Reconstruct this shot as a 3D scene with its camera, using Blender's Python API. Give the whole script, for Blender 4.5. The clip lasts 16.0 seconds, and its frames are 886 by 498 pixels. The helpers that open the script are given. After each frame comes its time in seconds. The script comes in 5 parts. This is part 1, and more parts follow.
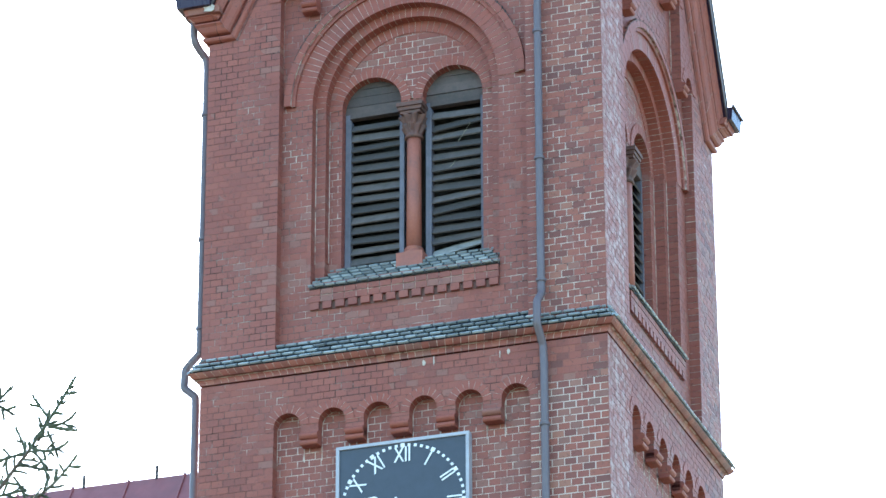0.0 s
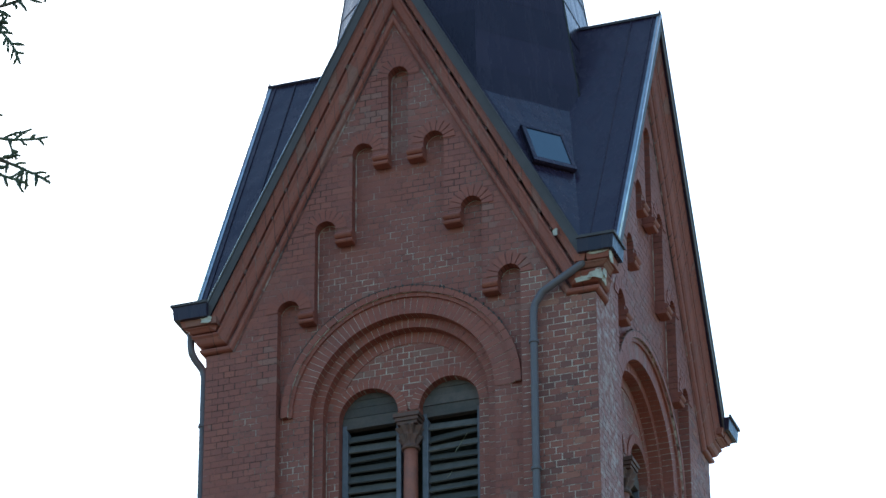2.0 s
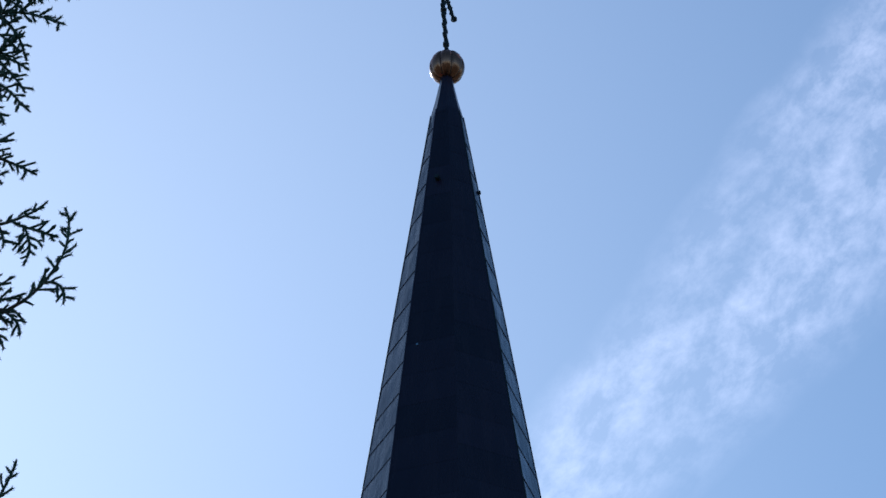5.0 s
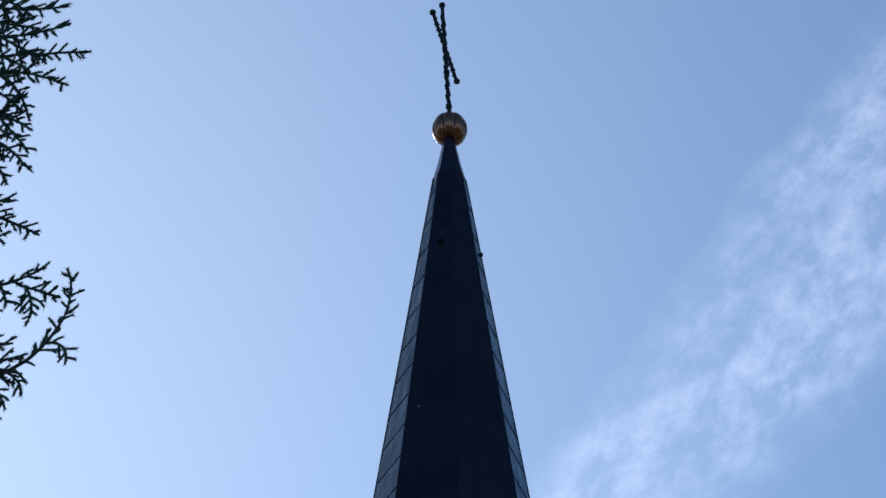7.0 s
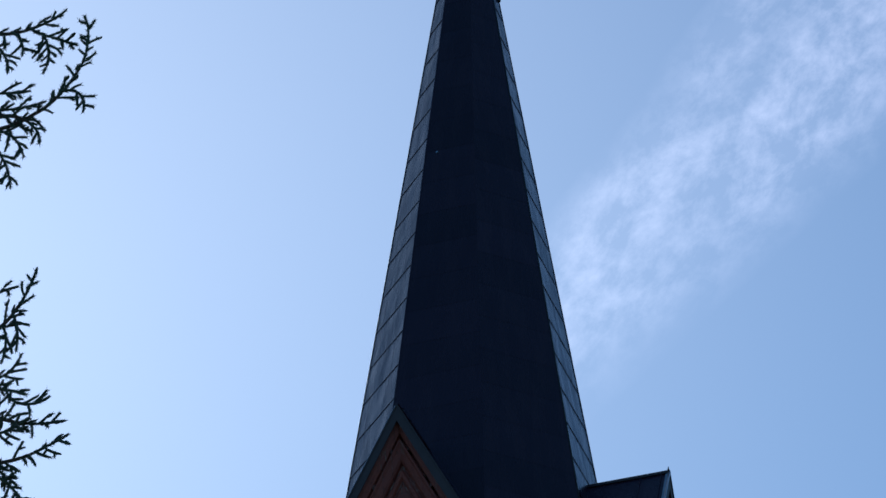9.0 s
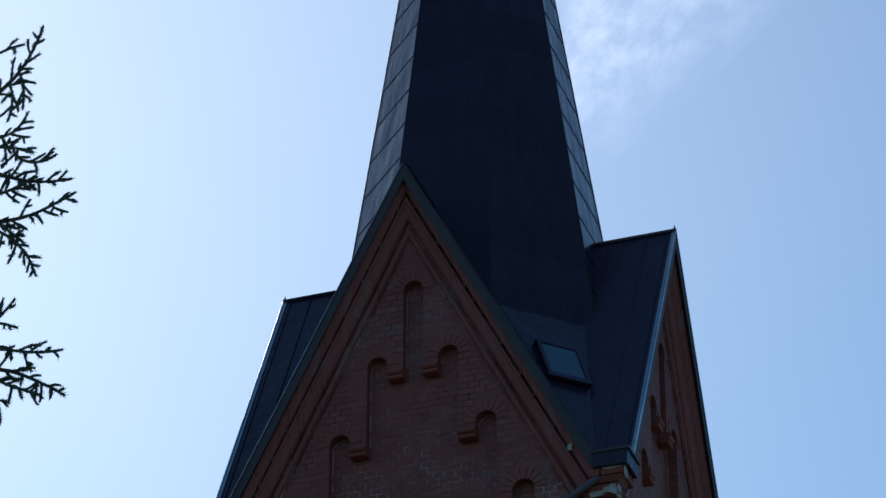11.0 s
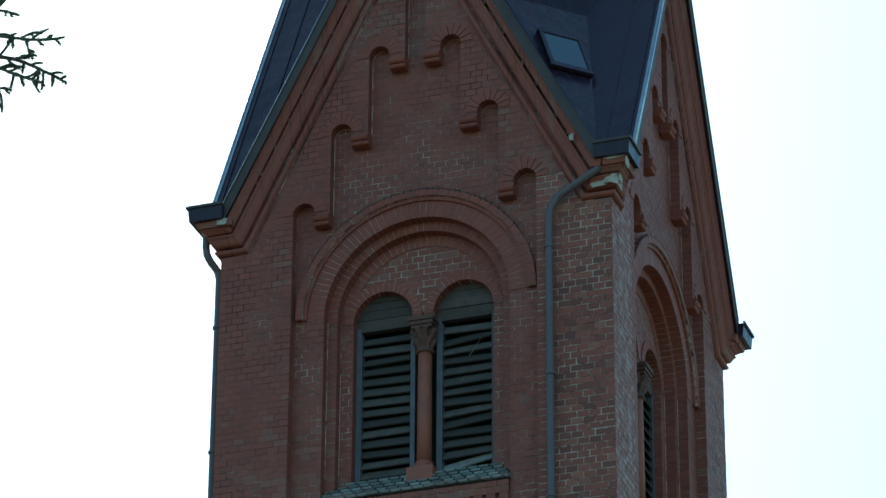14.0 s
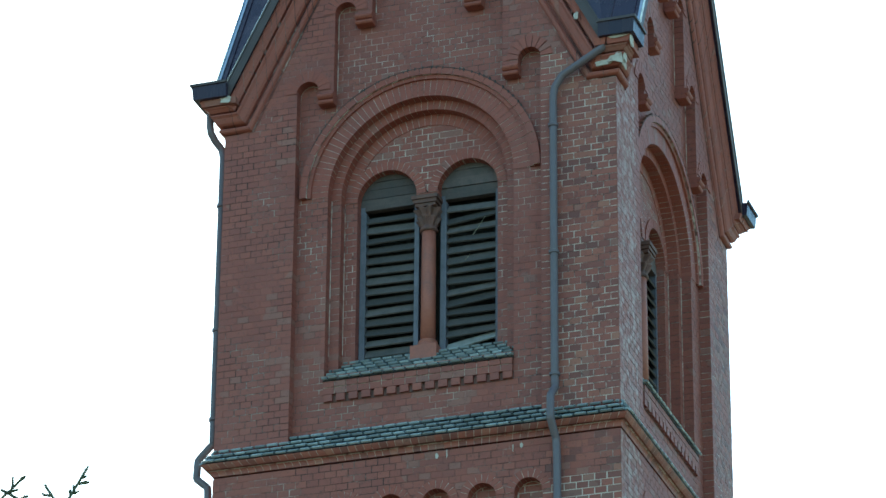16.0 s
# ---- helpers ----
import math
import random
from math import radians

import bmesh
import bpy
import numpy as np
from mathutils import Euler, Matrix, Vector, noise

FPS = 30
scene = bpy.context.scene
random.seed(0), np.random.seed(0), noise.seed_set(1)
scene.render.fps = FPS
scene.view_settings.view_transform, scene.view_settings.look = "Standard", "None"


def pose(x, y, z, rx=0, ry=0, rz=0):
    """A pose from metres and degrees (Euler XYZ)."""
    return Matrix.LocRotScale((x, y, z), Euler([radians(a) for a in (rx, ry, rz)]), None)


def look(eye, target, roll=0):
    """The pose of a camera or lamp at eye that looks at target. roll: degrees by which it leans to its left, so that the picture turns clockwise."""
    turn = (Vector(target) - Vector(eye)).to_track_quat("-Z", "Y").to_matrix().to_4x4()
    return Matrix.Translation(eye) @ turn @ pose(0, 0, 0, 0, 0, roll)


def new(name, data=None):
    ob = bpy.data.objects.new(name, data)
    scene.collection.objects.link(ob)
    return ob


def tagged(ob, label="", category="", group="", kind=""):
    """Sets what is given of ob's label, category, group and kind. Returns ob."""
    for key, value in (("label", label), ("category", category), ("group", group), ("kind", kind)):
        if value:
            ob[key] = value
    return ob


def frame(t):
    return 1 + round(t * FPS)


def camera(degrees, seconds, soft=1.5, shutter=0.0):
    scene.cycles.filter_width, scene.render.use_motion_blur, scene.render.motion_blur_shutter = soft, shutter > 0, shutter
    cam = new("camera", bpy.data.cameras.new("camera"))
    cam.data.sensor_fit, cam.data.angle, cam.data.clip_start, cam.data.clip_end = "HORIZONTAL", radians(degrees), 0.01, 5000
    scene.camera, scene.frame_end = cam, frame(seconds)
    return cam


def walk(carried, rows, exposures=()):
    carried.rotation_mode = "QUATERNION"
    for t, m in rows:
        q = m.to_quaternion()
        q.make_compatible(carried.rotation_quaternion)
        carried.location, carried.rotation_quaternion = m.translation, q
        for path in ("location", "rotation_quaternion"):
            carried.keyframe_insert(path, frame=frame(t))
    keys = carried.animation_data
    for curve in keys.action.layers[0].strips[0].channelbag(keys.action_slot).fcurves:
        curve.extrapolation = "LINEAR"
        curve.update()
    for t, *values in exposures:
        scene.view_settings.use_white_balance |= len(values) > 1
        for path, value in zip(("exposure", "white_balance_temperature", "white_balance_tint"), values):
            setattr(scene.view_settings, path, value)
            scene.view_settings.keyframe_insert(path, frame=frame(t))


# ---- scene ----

# ---------------------------------------------------------------- camera
EYE = (12.309, -36.554, 1.693)
cam = camera(13.32, 16.0)


def aim(yaw, pitch, roll):
    return pose(*EYE, 90 + pitch, 0, yaw) @ pose(0, 0, 0, 0, 0, roll)


TURNS = [
    (0, 19.038, 24.336, -0.141), (0.5, 19.005, 25.305, -0.204), (1, 18.98, 26.499, -0.252), (1.5, 18.952, 27.498, -0.288),
    (2, 18.961, 29.025, -0.326), (2.5, 18.951, 30.115, -0.375), (3, 18.903, 32.086, -0.424), (3.5, 18.888, 32.956, -0.486),
    (4, 18.849, 34.993, -0.496), (4.5, 18.784, 37.12, -0.417), (5, 18.708, 38.809, -0.265), (5.2, 18.697, 39.264, -0.11),
    (5.7, 18.7, 39.72, -0.07), (6.3, 18.72, 39.9, -0.03), (6.9, 18.745, 39.8, -0.01), (7.3, 18.777, 39.431, -0.004),
    (7.5, 18.867, 39.027, 0.012), (8, 19.03, 37.535, -0.034), (8.2, 19.037, 37.272, -0.053), (9.2, 19.11, 35.56, -0.05),
    (10.3, 19.175, 33.703, -0.035), (10.5, 19.189, 33.162, 0.01), (11, 19.213, 32.262, 0.068), (11.5, 19.235, 31.398, 0.129),
    (12, 19.242, 30.561, 0.196), (12.5, 19.24, 29.714, 0.249), (13, 19.23, 28.973, 0.271), (13.5, 19.229, 28.219, 0.293),
    (14, 19.228, 27.573, 0.319), (14.5, 19.227, 27.073, 0.343), (15, 19.255, 26.589, 0.379), (15.5, 19.26, 26.172, 0.424),
    (16, 19.281, 25.74, 0.47)]
EXPOSURES = [(0, 3.1, 6800, 14), (0.5, 2.72, 6950, 16), (1.0, 2.33, 7100, 15), (2.0, 1.70, 6450, 5), (3.0, 0.98, 5600, -6), (4.0, 0.09, 5200, 0), (5.0, -0.41, 4850, 4), (8.2, -0.53, 4850, 4),
             (10.5, -0.45, 4950, 4), (11.5, -0.10, 5550, 2), (12.5, 0.38, 6050, -4), (13.5, 0.86, 6300, -9), (14.5, 1.31, 6400, -9), (16, 2.05, 6650, -6)]
walk(cam, [(t, aim(y, p, r)) for t, y, p, r in TURNS], EXPOSURES)

# ---------------------------------------------------------------- light
SUN_YAW, SUN_UP = 34.0, 35.0          # degrees to the left of north (+y), degrees over the horizon
sun_way = Vector((-math.sin(radians(SUN_YAW)) * math.cos(radians(SUN_UP)),
                  math.cos(radians(SUN_YAW)) * math.cos(radians(SUN_UP)), math.sin(radians(SUN_UP))))
sun = new("sun", bpy.data.lights.new("sun", "SUN"))
sun.data.energy, sun.data.angle, sun.data.color = 3.0, radians(0.55), (1.0, 0.95, 0.87)
sun.matrix_world = look(sun_way * 200, (0, 0, 0))


class Nodes:
    """A small helper to wire node trees."""

    def __init__(self, tree):
        self.tree = tree
        tree.nodes.clear()

    def add(self, kind, **values):
        node = self.tree.nodes.new(kind)
        for key, value in values.items():
            if key in node.inputs:
                node.inputs[key].default_value = value
            else:
                setattr(node, key, value)
        return node

    def link(self, a, out, b, into):
        self.tree.links.new(a.outputs[out], b.inputs[into])

    def math(self, op, a, b=None, clamp=False):
        node = self.add("ShaderNodeMath", operation=op, use_clamp=clamp)
        for i, v in enumerate((a, b)):
            if v is None:
                continue
            if isinstance(v, (int, float)):
                node.inputs[i].default_value = v
            else:
                self.tree.links.new(v, node.inputs[i])
        return node.outputs[0]

    def ramp(self, fac, stops):
        node = self.add("ShaderNodeValToRGB")
        el = node.color_ramp.elements
        while len(el) < len(stops):
            el.new(0.5)
        for e, (p, c) in zip(el, stops):
            e.position, e.color = p, (c if len(c) == 4 else (*c, 1))
        self.tree.links.new(fac, node.inputs[0])
        return node.outputs[0]

    def noise(self, scale, detail=3.0, rough=0.55, vector=None, out="Fac", **more):
        node = self.add("ShaderNodeTexNoise", Scale=scale, Detail=detail, Roughness=rough, **more)
        if vector is not None:
            self.tree.links.new(vector, node.inputs["Vector"])
        return node.outputs[out]

    def mix(self, fac, a, b, blend="MIX"):
        node = self.add("ShaderNodeMix", data_type="RGBA", blend_type=blend)
        for socket, v in ((node.inputs[0], fac), (node.inputs[6], a), (node.inputs[7], b)):
            if isinstance(v, (int, float)):
                socket.default_value = v
            elif isinstance(v, tuple):
                socket.default_value = v if len(v) == 4 else (*v, 1)
            else:
                self.tree.links.new(v, socket)
        return node.outputs[2]


# sky: clear air, a thin veil of ice haze, and a band of cirrus
world = bpy.data.worlds.new("sky")
scene.world = world
world.use_nodes = True
w = Nodes(world.node_tree)
SKY, CLOUD, VEIL, AUREOLE = 0.10, 5.2, 1.65, 1.75
sky = w.add("ShaderNodeTexSky", sky_type="NISHITA", sun_disc=False, sun_elevation=radians(SUN_UP), sun_rotation=radians(-SUN_YAW),
            air_density=1.0, dust_density=0.4, ozone_density=2.3)
way = w.add("ShaderNodeTexCoord").outputs["Generated"]
turned = w.add("ShaderNodeMapping", Rotation=(0, 0, radians(-19)))
w.tree.links.new(way, turned.inputs["Vector"])
split = w.add("ShaderNodeSeparateXYZ")
w.tree.links.new(turned.outputs[0], split.inputs[0])
# the cirrus lies in a slanting band: u to the right of the tower, v up
u = w.math("MULTIPLY", w.math("DIVIDE", split.outputs[0], split.outputs[1]), 0.96)
v = w.math("ADD", w.math("MULTIPLY", w.math("DIVIDE", split.outputs[2], split.outputs[1]), 0.932), 0.0172)
plane = w.add("ShaderNodeCombineXYZ")
w.tree.links.new(u, plane.inputs[0])
w.tree.links.new(v, plane.inputs[1])
along = w.math("SUBTRACT", w.math("ADD", w.math("MULTIPLY", u, 0.522), w.math("MULTIPLY", v, 0.853)), 0.685)
across = w.math("SUBTRACT", w.math("SUBTRACT", w.math("MULTIPLY", v, 0.522), w.math("MULTIPLY", u, 0.853)), 0.308)
veil = w.add("ShaderNodeCombineXYZ")
w.tree.links.new(w.math("MULTIPLY", along, 44.0), veil.inputs[0])
w.tree.links.new(w.math("MULTIPLY", across, 72.0), veil.inputs[1])
wisps = w.noise(1.0, 9.0, 0.66, veil.outputs[0], Distortion=0.12)
heaps = w.noise(0.33, 3.0, 0.5, veil.outputs[0])
upper = w.math("DIVIDE", w.math("SUBTRACT", w.math("ADD", 0.024, w.math("MULTIPLY", heaps, 0.016)), across), 0.016, True)
lower = w.math("DIVIDE", w.math("ADD", w.math("ADD", across, 0.046), w.math("MULTIPLY", along, 0.23)), 0.022, True)
reach = w.math("DIVIDE", w.math("ADD", along, 0.19), 0.09, True)
strength = w.math("MULTIPLY", w.math("MULTIPLY", w.math("MULTIPLY", upper, lower), reach), w.math("SUBTRACT", w.math("MULTIPLY", heaps, 2.2), 0.25, True))
cloud = w.math("MULTIPLY", w.math("ADD", 0.14, w.math("SUBTRACT", w.math("MULTIPLY", wisps, 2.1), 0.88, True)), strength)
toward = w.add("ShaderNodeVectorMath", operation="DOT_PRODUCT")      # ice haze scatters forward, round the sun
w.tree.links.new(way, toward.inputs[0])
toward.inputs[1].default_value = sun_way
facing = w.math("MAXIMUM", toward.outputs["Value"], 0.0)
haze = w.math("MULTIPLY", w.math("POWER", facing, 6.0), VEIL)
aureole = w.math("MULTIPLY", w.math("POWER", facing, 40.0), AUREOLE)
bright = w.add("ShaderNodeCombineXYZ")
for i in range(3):
    w.tree.links.new(w.math("ADD", w.math("MULTIPLY", cloud, CLOUD * (1.32, 1.0, 0.86)[i]), w.math("ADD", w.math("MULTIPLY", haze, (1.35, 1.0, 0.92)[i]), w.math("MULTIPLY", aureole, (1.75, 0.95, 0.72)[i]))), bright.inputs[i])
clear = w.mix(1.0, sky.outputs[0], (0.81, 1.03, 1.02), "MULTIPLY")
tint = w.mix(1.0, clear, bright.outputs[0], "ADD")
back = w.add("ShaderNodeBackground", Strength=SKY)
w.tree.links.new(tint, back.inputs[0])
out = w.add("ShaderNodeOutputWorld")
w.tree.links.new(back.outputs[0], out.inputs[0])

# ---------------------------------------------------------------- materials


def material(name, base, rough=0.8, metal=0.0, vary=0.0, grain=30.0, bump=0.0, stain=None, stain_scale=1.2, stain_amount=0.5, spec=0.5):
    """A surface of one kind: base colour that varies by piece and by grain, with larger stains and fine relief."""
    m = bpy.data.materials.new(name)
    m.use_nodes = True
    n = Nodes(m.node_tree)
    pos = n.add("ShaderNodeNewGeometry").outputs["Position"]
    fine = n.noise(grain, 4.0, 0.6, pos)
    col = n.mix(n.math("MULTIPLY", fine, 0.6), tuple(c * 1.15 for c in base), tuple(c * 0.6 for c in base))
    if vary:
        geo = n.add("ShaderNodeNewGeometry")
        obj = n.add("ShaderNodeObjectInfo")
        r = n.math("FRACT", n.math("ADD", geo.outputs["Random Per Island"], obj.outputs["Random"]))
        hsv = n.add("ShaderNodeHueSaturation")
        n.tree.links.new(n.math("ADD", n.math("MULTIPLY", r, vary), 1 - vary / 2), hsv.inputs["Value"])
        n.tree.links.new(col, hsv.inputs["Color"])
        col = hsv.outputs[0]
    if stain:
        big = n.noise(stain_scale, 5.0, 0.65, pos)
        mask = n.math("MULTIPLY", n.ramp(big, [(0.45, (0, 0, 0)), (0.68, (1, 1, 1))]), stain_amount)
        col = n.mix(mask, col, stain)
    b = n.add("ShaderNodeBsdfPrincipled", Roughness=rough, Metallic=metal)
    b.inputs["Specular IOR Level"].default_value = spec
    n.tree.links.new(col, b.inputs["Base Color"])
    n.tree.links.new(n.math("ADD", n.math("MULTIPLY", fine, 0.25), rough - 0.12, True), b.inputs["Roughness"])
    if bump:
        bn = n.add("ShaderNodeBump", Strength=bump, Distance=0.01)
        n.tree.links.new(n.noise(grain * 2.5, 3.0, 0.6, pos), bn.inputs["Height"])
        n.tree.links.new(bn.outputs[0], b.inputs["Normal"])
    o = n.add("ShaderNodeOutputMaterial")
    n.tree.links.new(b.outputs[0], o.inputs[0])
    return m


def brick_material(name, tones, grey_amount, grime=0.5, bloomed=0.3, limit=0.66):
    """Fired brick: each piece takes a tone of its own; weathered grey ones come in patches."""
    m = bpy.data.materials.new(name)
    m.use_nodes = True
    n = Nodes(m.node_tree)
    geo = n.add("ShaderNodeNewGeometry")
    obj = n.add("ShaderNodeObjectInfo")
    pos = geo.outputs["Position"]
    r = n.math("FRACT", n.math("ADD", n.math("MULTIPLY", geo.outputs["Random Per Island"], 7.31), n.math("MULTIPLY", obj.outputs["Random"], 3.7)))
    col = n.ramp(r, tones)
    r2 = n.math("FRACT", n.math("MULTIPLY", r, 17.7))
    patch = n.noise(0.75, 3.0, 0.6, pos)
    grey = n.math("MULTIPLY", n.math("GREATER_THAN", n.math("ADD", r2, n.math("MULTIPLY", n.math("SUBTRACT", patch, 0.5), 1.6)), 1 - grey_amount), 0.5)
    col = n.mix(grey, col, (0.25, 0.145, 0.115))
    soot = n.ramp(n.noise(1.3, 6.0, 0.7, pos), [(0.48, (0, 0, 0)), (0.75, (1, 1, 1))])
    col = n.mix(n.math("MULTIPLY", soot, 0.15 + 0.45 * grime), col, (0.15, 0.075, 0.065))
    fine = n.noise(60.0, 5.0, 0.7, pos)
    col = n.mix(n.math("MULTIPLY", fine, 0.55), col, n.mix(0.5, col, (0.07, 0.030, 0.024)))
    blotch = n.ramp(n.noise(7.0, 7.0, 0.78, pos), [(0.42, (0, 0, 0)), (0.72, (1, 1, 1))])
    col = n.mix(n.math("MULTIPLY", blotch, grime * 0.6), col, (0.16, 0.066, 0.056))
    pits = n.ramp(n.noise(27.0, 5.0, 0.75, pos), [(0.56, (0, 0, 0)), (0.66, (1, 1, 1))])
    col = n.mix(n.math("MULTIPLY", pits, 0.7), col, (0.065, 0.030, 0.025))
    bloom = n.ramp(n.noise(0.55, 6.0, 0.7, pos), [(0.35, (0, 0, 0)), (0.75, (1, 1, 1))])
    col = n.mix(n.math("MULTIPLY", bloom, 0.28), col, (0.38, 0.128, 0.098))
    lime = n.ramp(n.noise(9.0, 5.0, 0.75, pos), [(limit, (0, 0, 0)), (limit + 0.3 * bloomed, (1, 1, 1))])
    col = n.mix(n.math("MULTIPLY", lime, bloomed), col, (0.5, 0.40, 0.36))
    b = n.add("ShaderNodeBsdfPrincipled")
    b.inputs["Specular IOR Level"].default_value = 0.38
    n.tree.links.new(col, b.inputs["Base Color"])
    n.tree.links.new(n.math("ADD", n.math("MULTIPLY", fine, 0.25), 0.5), b.inputs["Roughness"])
    bn = n.add("ShaderNodeBump", Strength=0.35, Distance=0.006)
    n.tree.links.new(n.noise(95.0, 4.0, 0.65, pos), bn.inputs["Height"])
    n.tree.links.new(bn.outputs[0], b.inputs["Normal"])
    o = n.add("ShaderNodeOutputMaterial")
    n.tree.links.new(b.outputs[0], o.inputs[0])
    return m


def mortar_material(name, low, high, gaps=(0.38, 0.55)):
    """Brick-red worn pointing; in some patches washed out and sooty, in others still white with lime."""
    m = bpy.data.materials.new(name)
    m.use_nodes = True
    n = Nodes(m.node_tree)
    pos = n.add("ShaderNodeNewGeometry").outputs["Position"]
    patch = n.ramp(n.noise(1.3, 5.0, 0.7, pos), [(low, (0, 0, 0)), (high, (1, 1, 1))])
    broken = n.ramp(n.noise(11.0, 4.0, 0.7, pos), [(gaps[0], (0, 0, 0)), (gaps[1], (1, 1, 1))])
    open_ = n.ramp(n.noise(0.9, 5.0, 0.72, pos), [(0.42, (0, 0, 0)), (0.57, (1, 1, 1))])
    red = n.mix(n.noise(6.0, 4.0, 0.7, pos), (0.29, 0.098, 0.078), (0.19, 0.07, 0.058))
    soot = n.mix(open_, red, (0.065, 0.03, 0.027))
    col = n.mix(n.math("MULTIPLY", patch, broken), soot, (0.53, 0.43, 0.37))
    b = n.add("ShaderNodeBsdfPrincipled", Roughness=0.95)
    n.tree.links.new(col, b.inputs["Base Color"])
    o = n.add("ShaderNodeOutputMaterial")
    n.tree.links.new(b.outputs[0], o.inputs[0])
    return m


def sheet_material(name, base, rough, spec, buckle):
    """Painted sheet metal, a little buckled, with dust runs and each sheet of its own shade."""
    m = bpy.data.materials.new(name)
    m.use_nodes = True
    n = Nodes(m.node_tree)
    geo = n.add("ShaderNodeNewGeometry")
    pos = geo.outputs["Position"]
    obj = n.add("ShaderNodeObjectInfo")
    runs = n.add("ShaderNodeMapping", Scale=(7.0, 7.0, 0.7))
    n.tree.links.new(pos, runs.inputs["Vector"])
    dust = n.ramp(n.noise(1.0, 5.0, 0.65, runs.outputs[0]), [(0.42, (0, 0, 0)), (0.75, (1, 1, 1))])
    col = n.mix(n.math("MULTIPLY", dust, 0.28), base, tuple(c * k for c, k in zip(base, (1.9, 1.7, 1.4))))
    hsv = n.add("ShaderNodeHueSaturation")
    n.tree.links.new(n.math("ADD", n.math("MULTIPLY", obj.outputs["Random"], 0.35), 0.82), hsv.inputs["Value"])
    n.tree.links.new(col, hsv.inputs["Color"])
    b = n.add("ShaderNodeBsdfPrincipled")
    b.inputs["Specular IOR Level"].default_value = spec
    n.tree.links.new(hsv.outputs[0], b.inputs["Base Color"])
    n.tree.links.new(n.math("ADD", n.math("MULTIPLY", dust, 0.16), rough), b.inputs["Roughness"])
    wave = n.add("ShaderNodeMapping", Scale=(2.6, 2.6, 1.5))
    n.tree.links.new(pos, wave.inputs["Vector"])
    bn = n.add("ShaderNodeBump", Strength=buckle, Distance=0.05)
    n.tree.links.new(n.noise(1.0, 2.0, 0.45, wave.outputs[0]), bn.inputs["Height"])
    n.tree.links.new(bn.outputs[0], b.inputs["Normal"])
    o = n.add("ShaderNodeOutputMaterial")
    n.tree.links.new(b.outputs[0], o.inputs[0])
    return m


RED_TONES = [(0.0, (0.226, 0.059, 0.043)), (0.35, (0.255, 0.066, 0.047)), (0.75, (0.274, 0.072, 0.049)), (1.0, (0.302, 0.083, 0.056))]
BRICK = brick_material("red facing brick", RED_TONES, 0.08, 0.5)
BLOOMED = brick_material("lime-bloomed red brick", RED_TONES, 0.20, 0.4, 0.5, 0.46)
WEATHERED = brick_material("weathered pilaster brick", [(0.0, (0.140, 0.046, 0.038)), (0.2, (0.200, 0.057, 0.044)), (0.6, (0.285, 0.078, 0.055)), (0.85, (0.322, 0.094, 0.062)), (1.0, (0.360, 0.150, 0.100))], 0.15, 0.5)
MOULDED = brick_material("moulded red brick", [(0.0, (0.254, 0.059, 0.039)), (0.5, (0.281, 0.065, 0.042)), (1.0, (0.303, 0.073, 0.045))], 0.03, 0.5)
MORTAR = mortar_material("sooty lime mortar", 0.52, 0.70)
PALE_MORTAR = mortar_material("pale lime mortar", 0.42, 0.64)
LIME = mortar_material("white lime joints", 0.34, 0.54)
REPOINTED = mortar_material("fresh lime joints", 0.28, 0.46)
CLEAN = mortar_material("sound white joints", 0.10, 0.30, (0.24, 0.42))
CRISP = mortar_material("crisp white joints", 0.26, 0.50, (0.34, 0.56))
TERRACOTTA = material("red terracotta", (0.31, 0.09, 0.058), 0.6, grain=40, bump=0.2, stain=(0.15, 0.07, 0.06), stain_amount=0.5, stain_scale=5)
GLAZED = material("grey glazed brick", (0.255, 0.282, 0.292), 0.33, vary=0.9, grain=25, stain=(0.12, 0.14, 0.135), stain_amount=0.65, stain_scale=2.5)
SHEET = sheet_material("dark painted sheet metal", (0.0275, 0.0170, 0.0330), 0.22, 0.27, 0.4)
ZINC = material("weathered zinc", (0.115, 0.090, 0.105), 0.5, metal=0.0, grain=20, stain=(0.10, 0.08, 0.08), stain_amount=0.5, stain_scale=3)
PLASTER = material("crumbling lime plaster", (0.48, 0.43, 0.38), 0.9, grain=25, bump=0.5, stain=(0.20, 0.10, 0.08), stain_amount=0.7, stain_scale=8)
WOOD = material("weathered grey slat", (0.086, 0.072, 0.068), 0.85, vary=0.9, grain=35, bump=0.3, stain=(0.045, 0.042, 0.040), stain_amount=0.7, stain_scale=4)
PALE_WOOD = material("bleached slat", (0.24, 0.235, 0.225), 0.8, grain=30, bump=0.3, stain=(0.12, 0.11, 0.10), stain_amount=0.6, stain_scale=6)
STRAW = material("dry straw", (0.20, 0.18, 0.13), 0.8, grain=30, stain=(0.12, 0.10, 0.08))
ARCH_BOARD = material("grey weathered board", (0.090, 0.064, 0.058), 0.8, vary=0.7, grain=30, bump=0.4, stain=(0.045, 0.039, 0.036), stain_amount=0.7, stain_scale=5)
BLUE_WOOD = material("faded blue-grey painted wood", (0.118, 0.112, 0.140), 0.7, vary=0.3, grain=30, stain=(0.05, 0.055, 0.062), stain_amount=0.6, stain_scale=5)
GOLD = material("gilded copper", (0.46, 0.19, 0.11), 0.26, metal=1.0, grain=15, stain=(0.35, 0.15, 0.07), stain_amount=0.6, stain_scale=5)
IRON = material("black wrought iron", (0.018, 0.018, 0.02), 0.6, grain=40, bump=0.3)
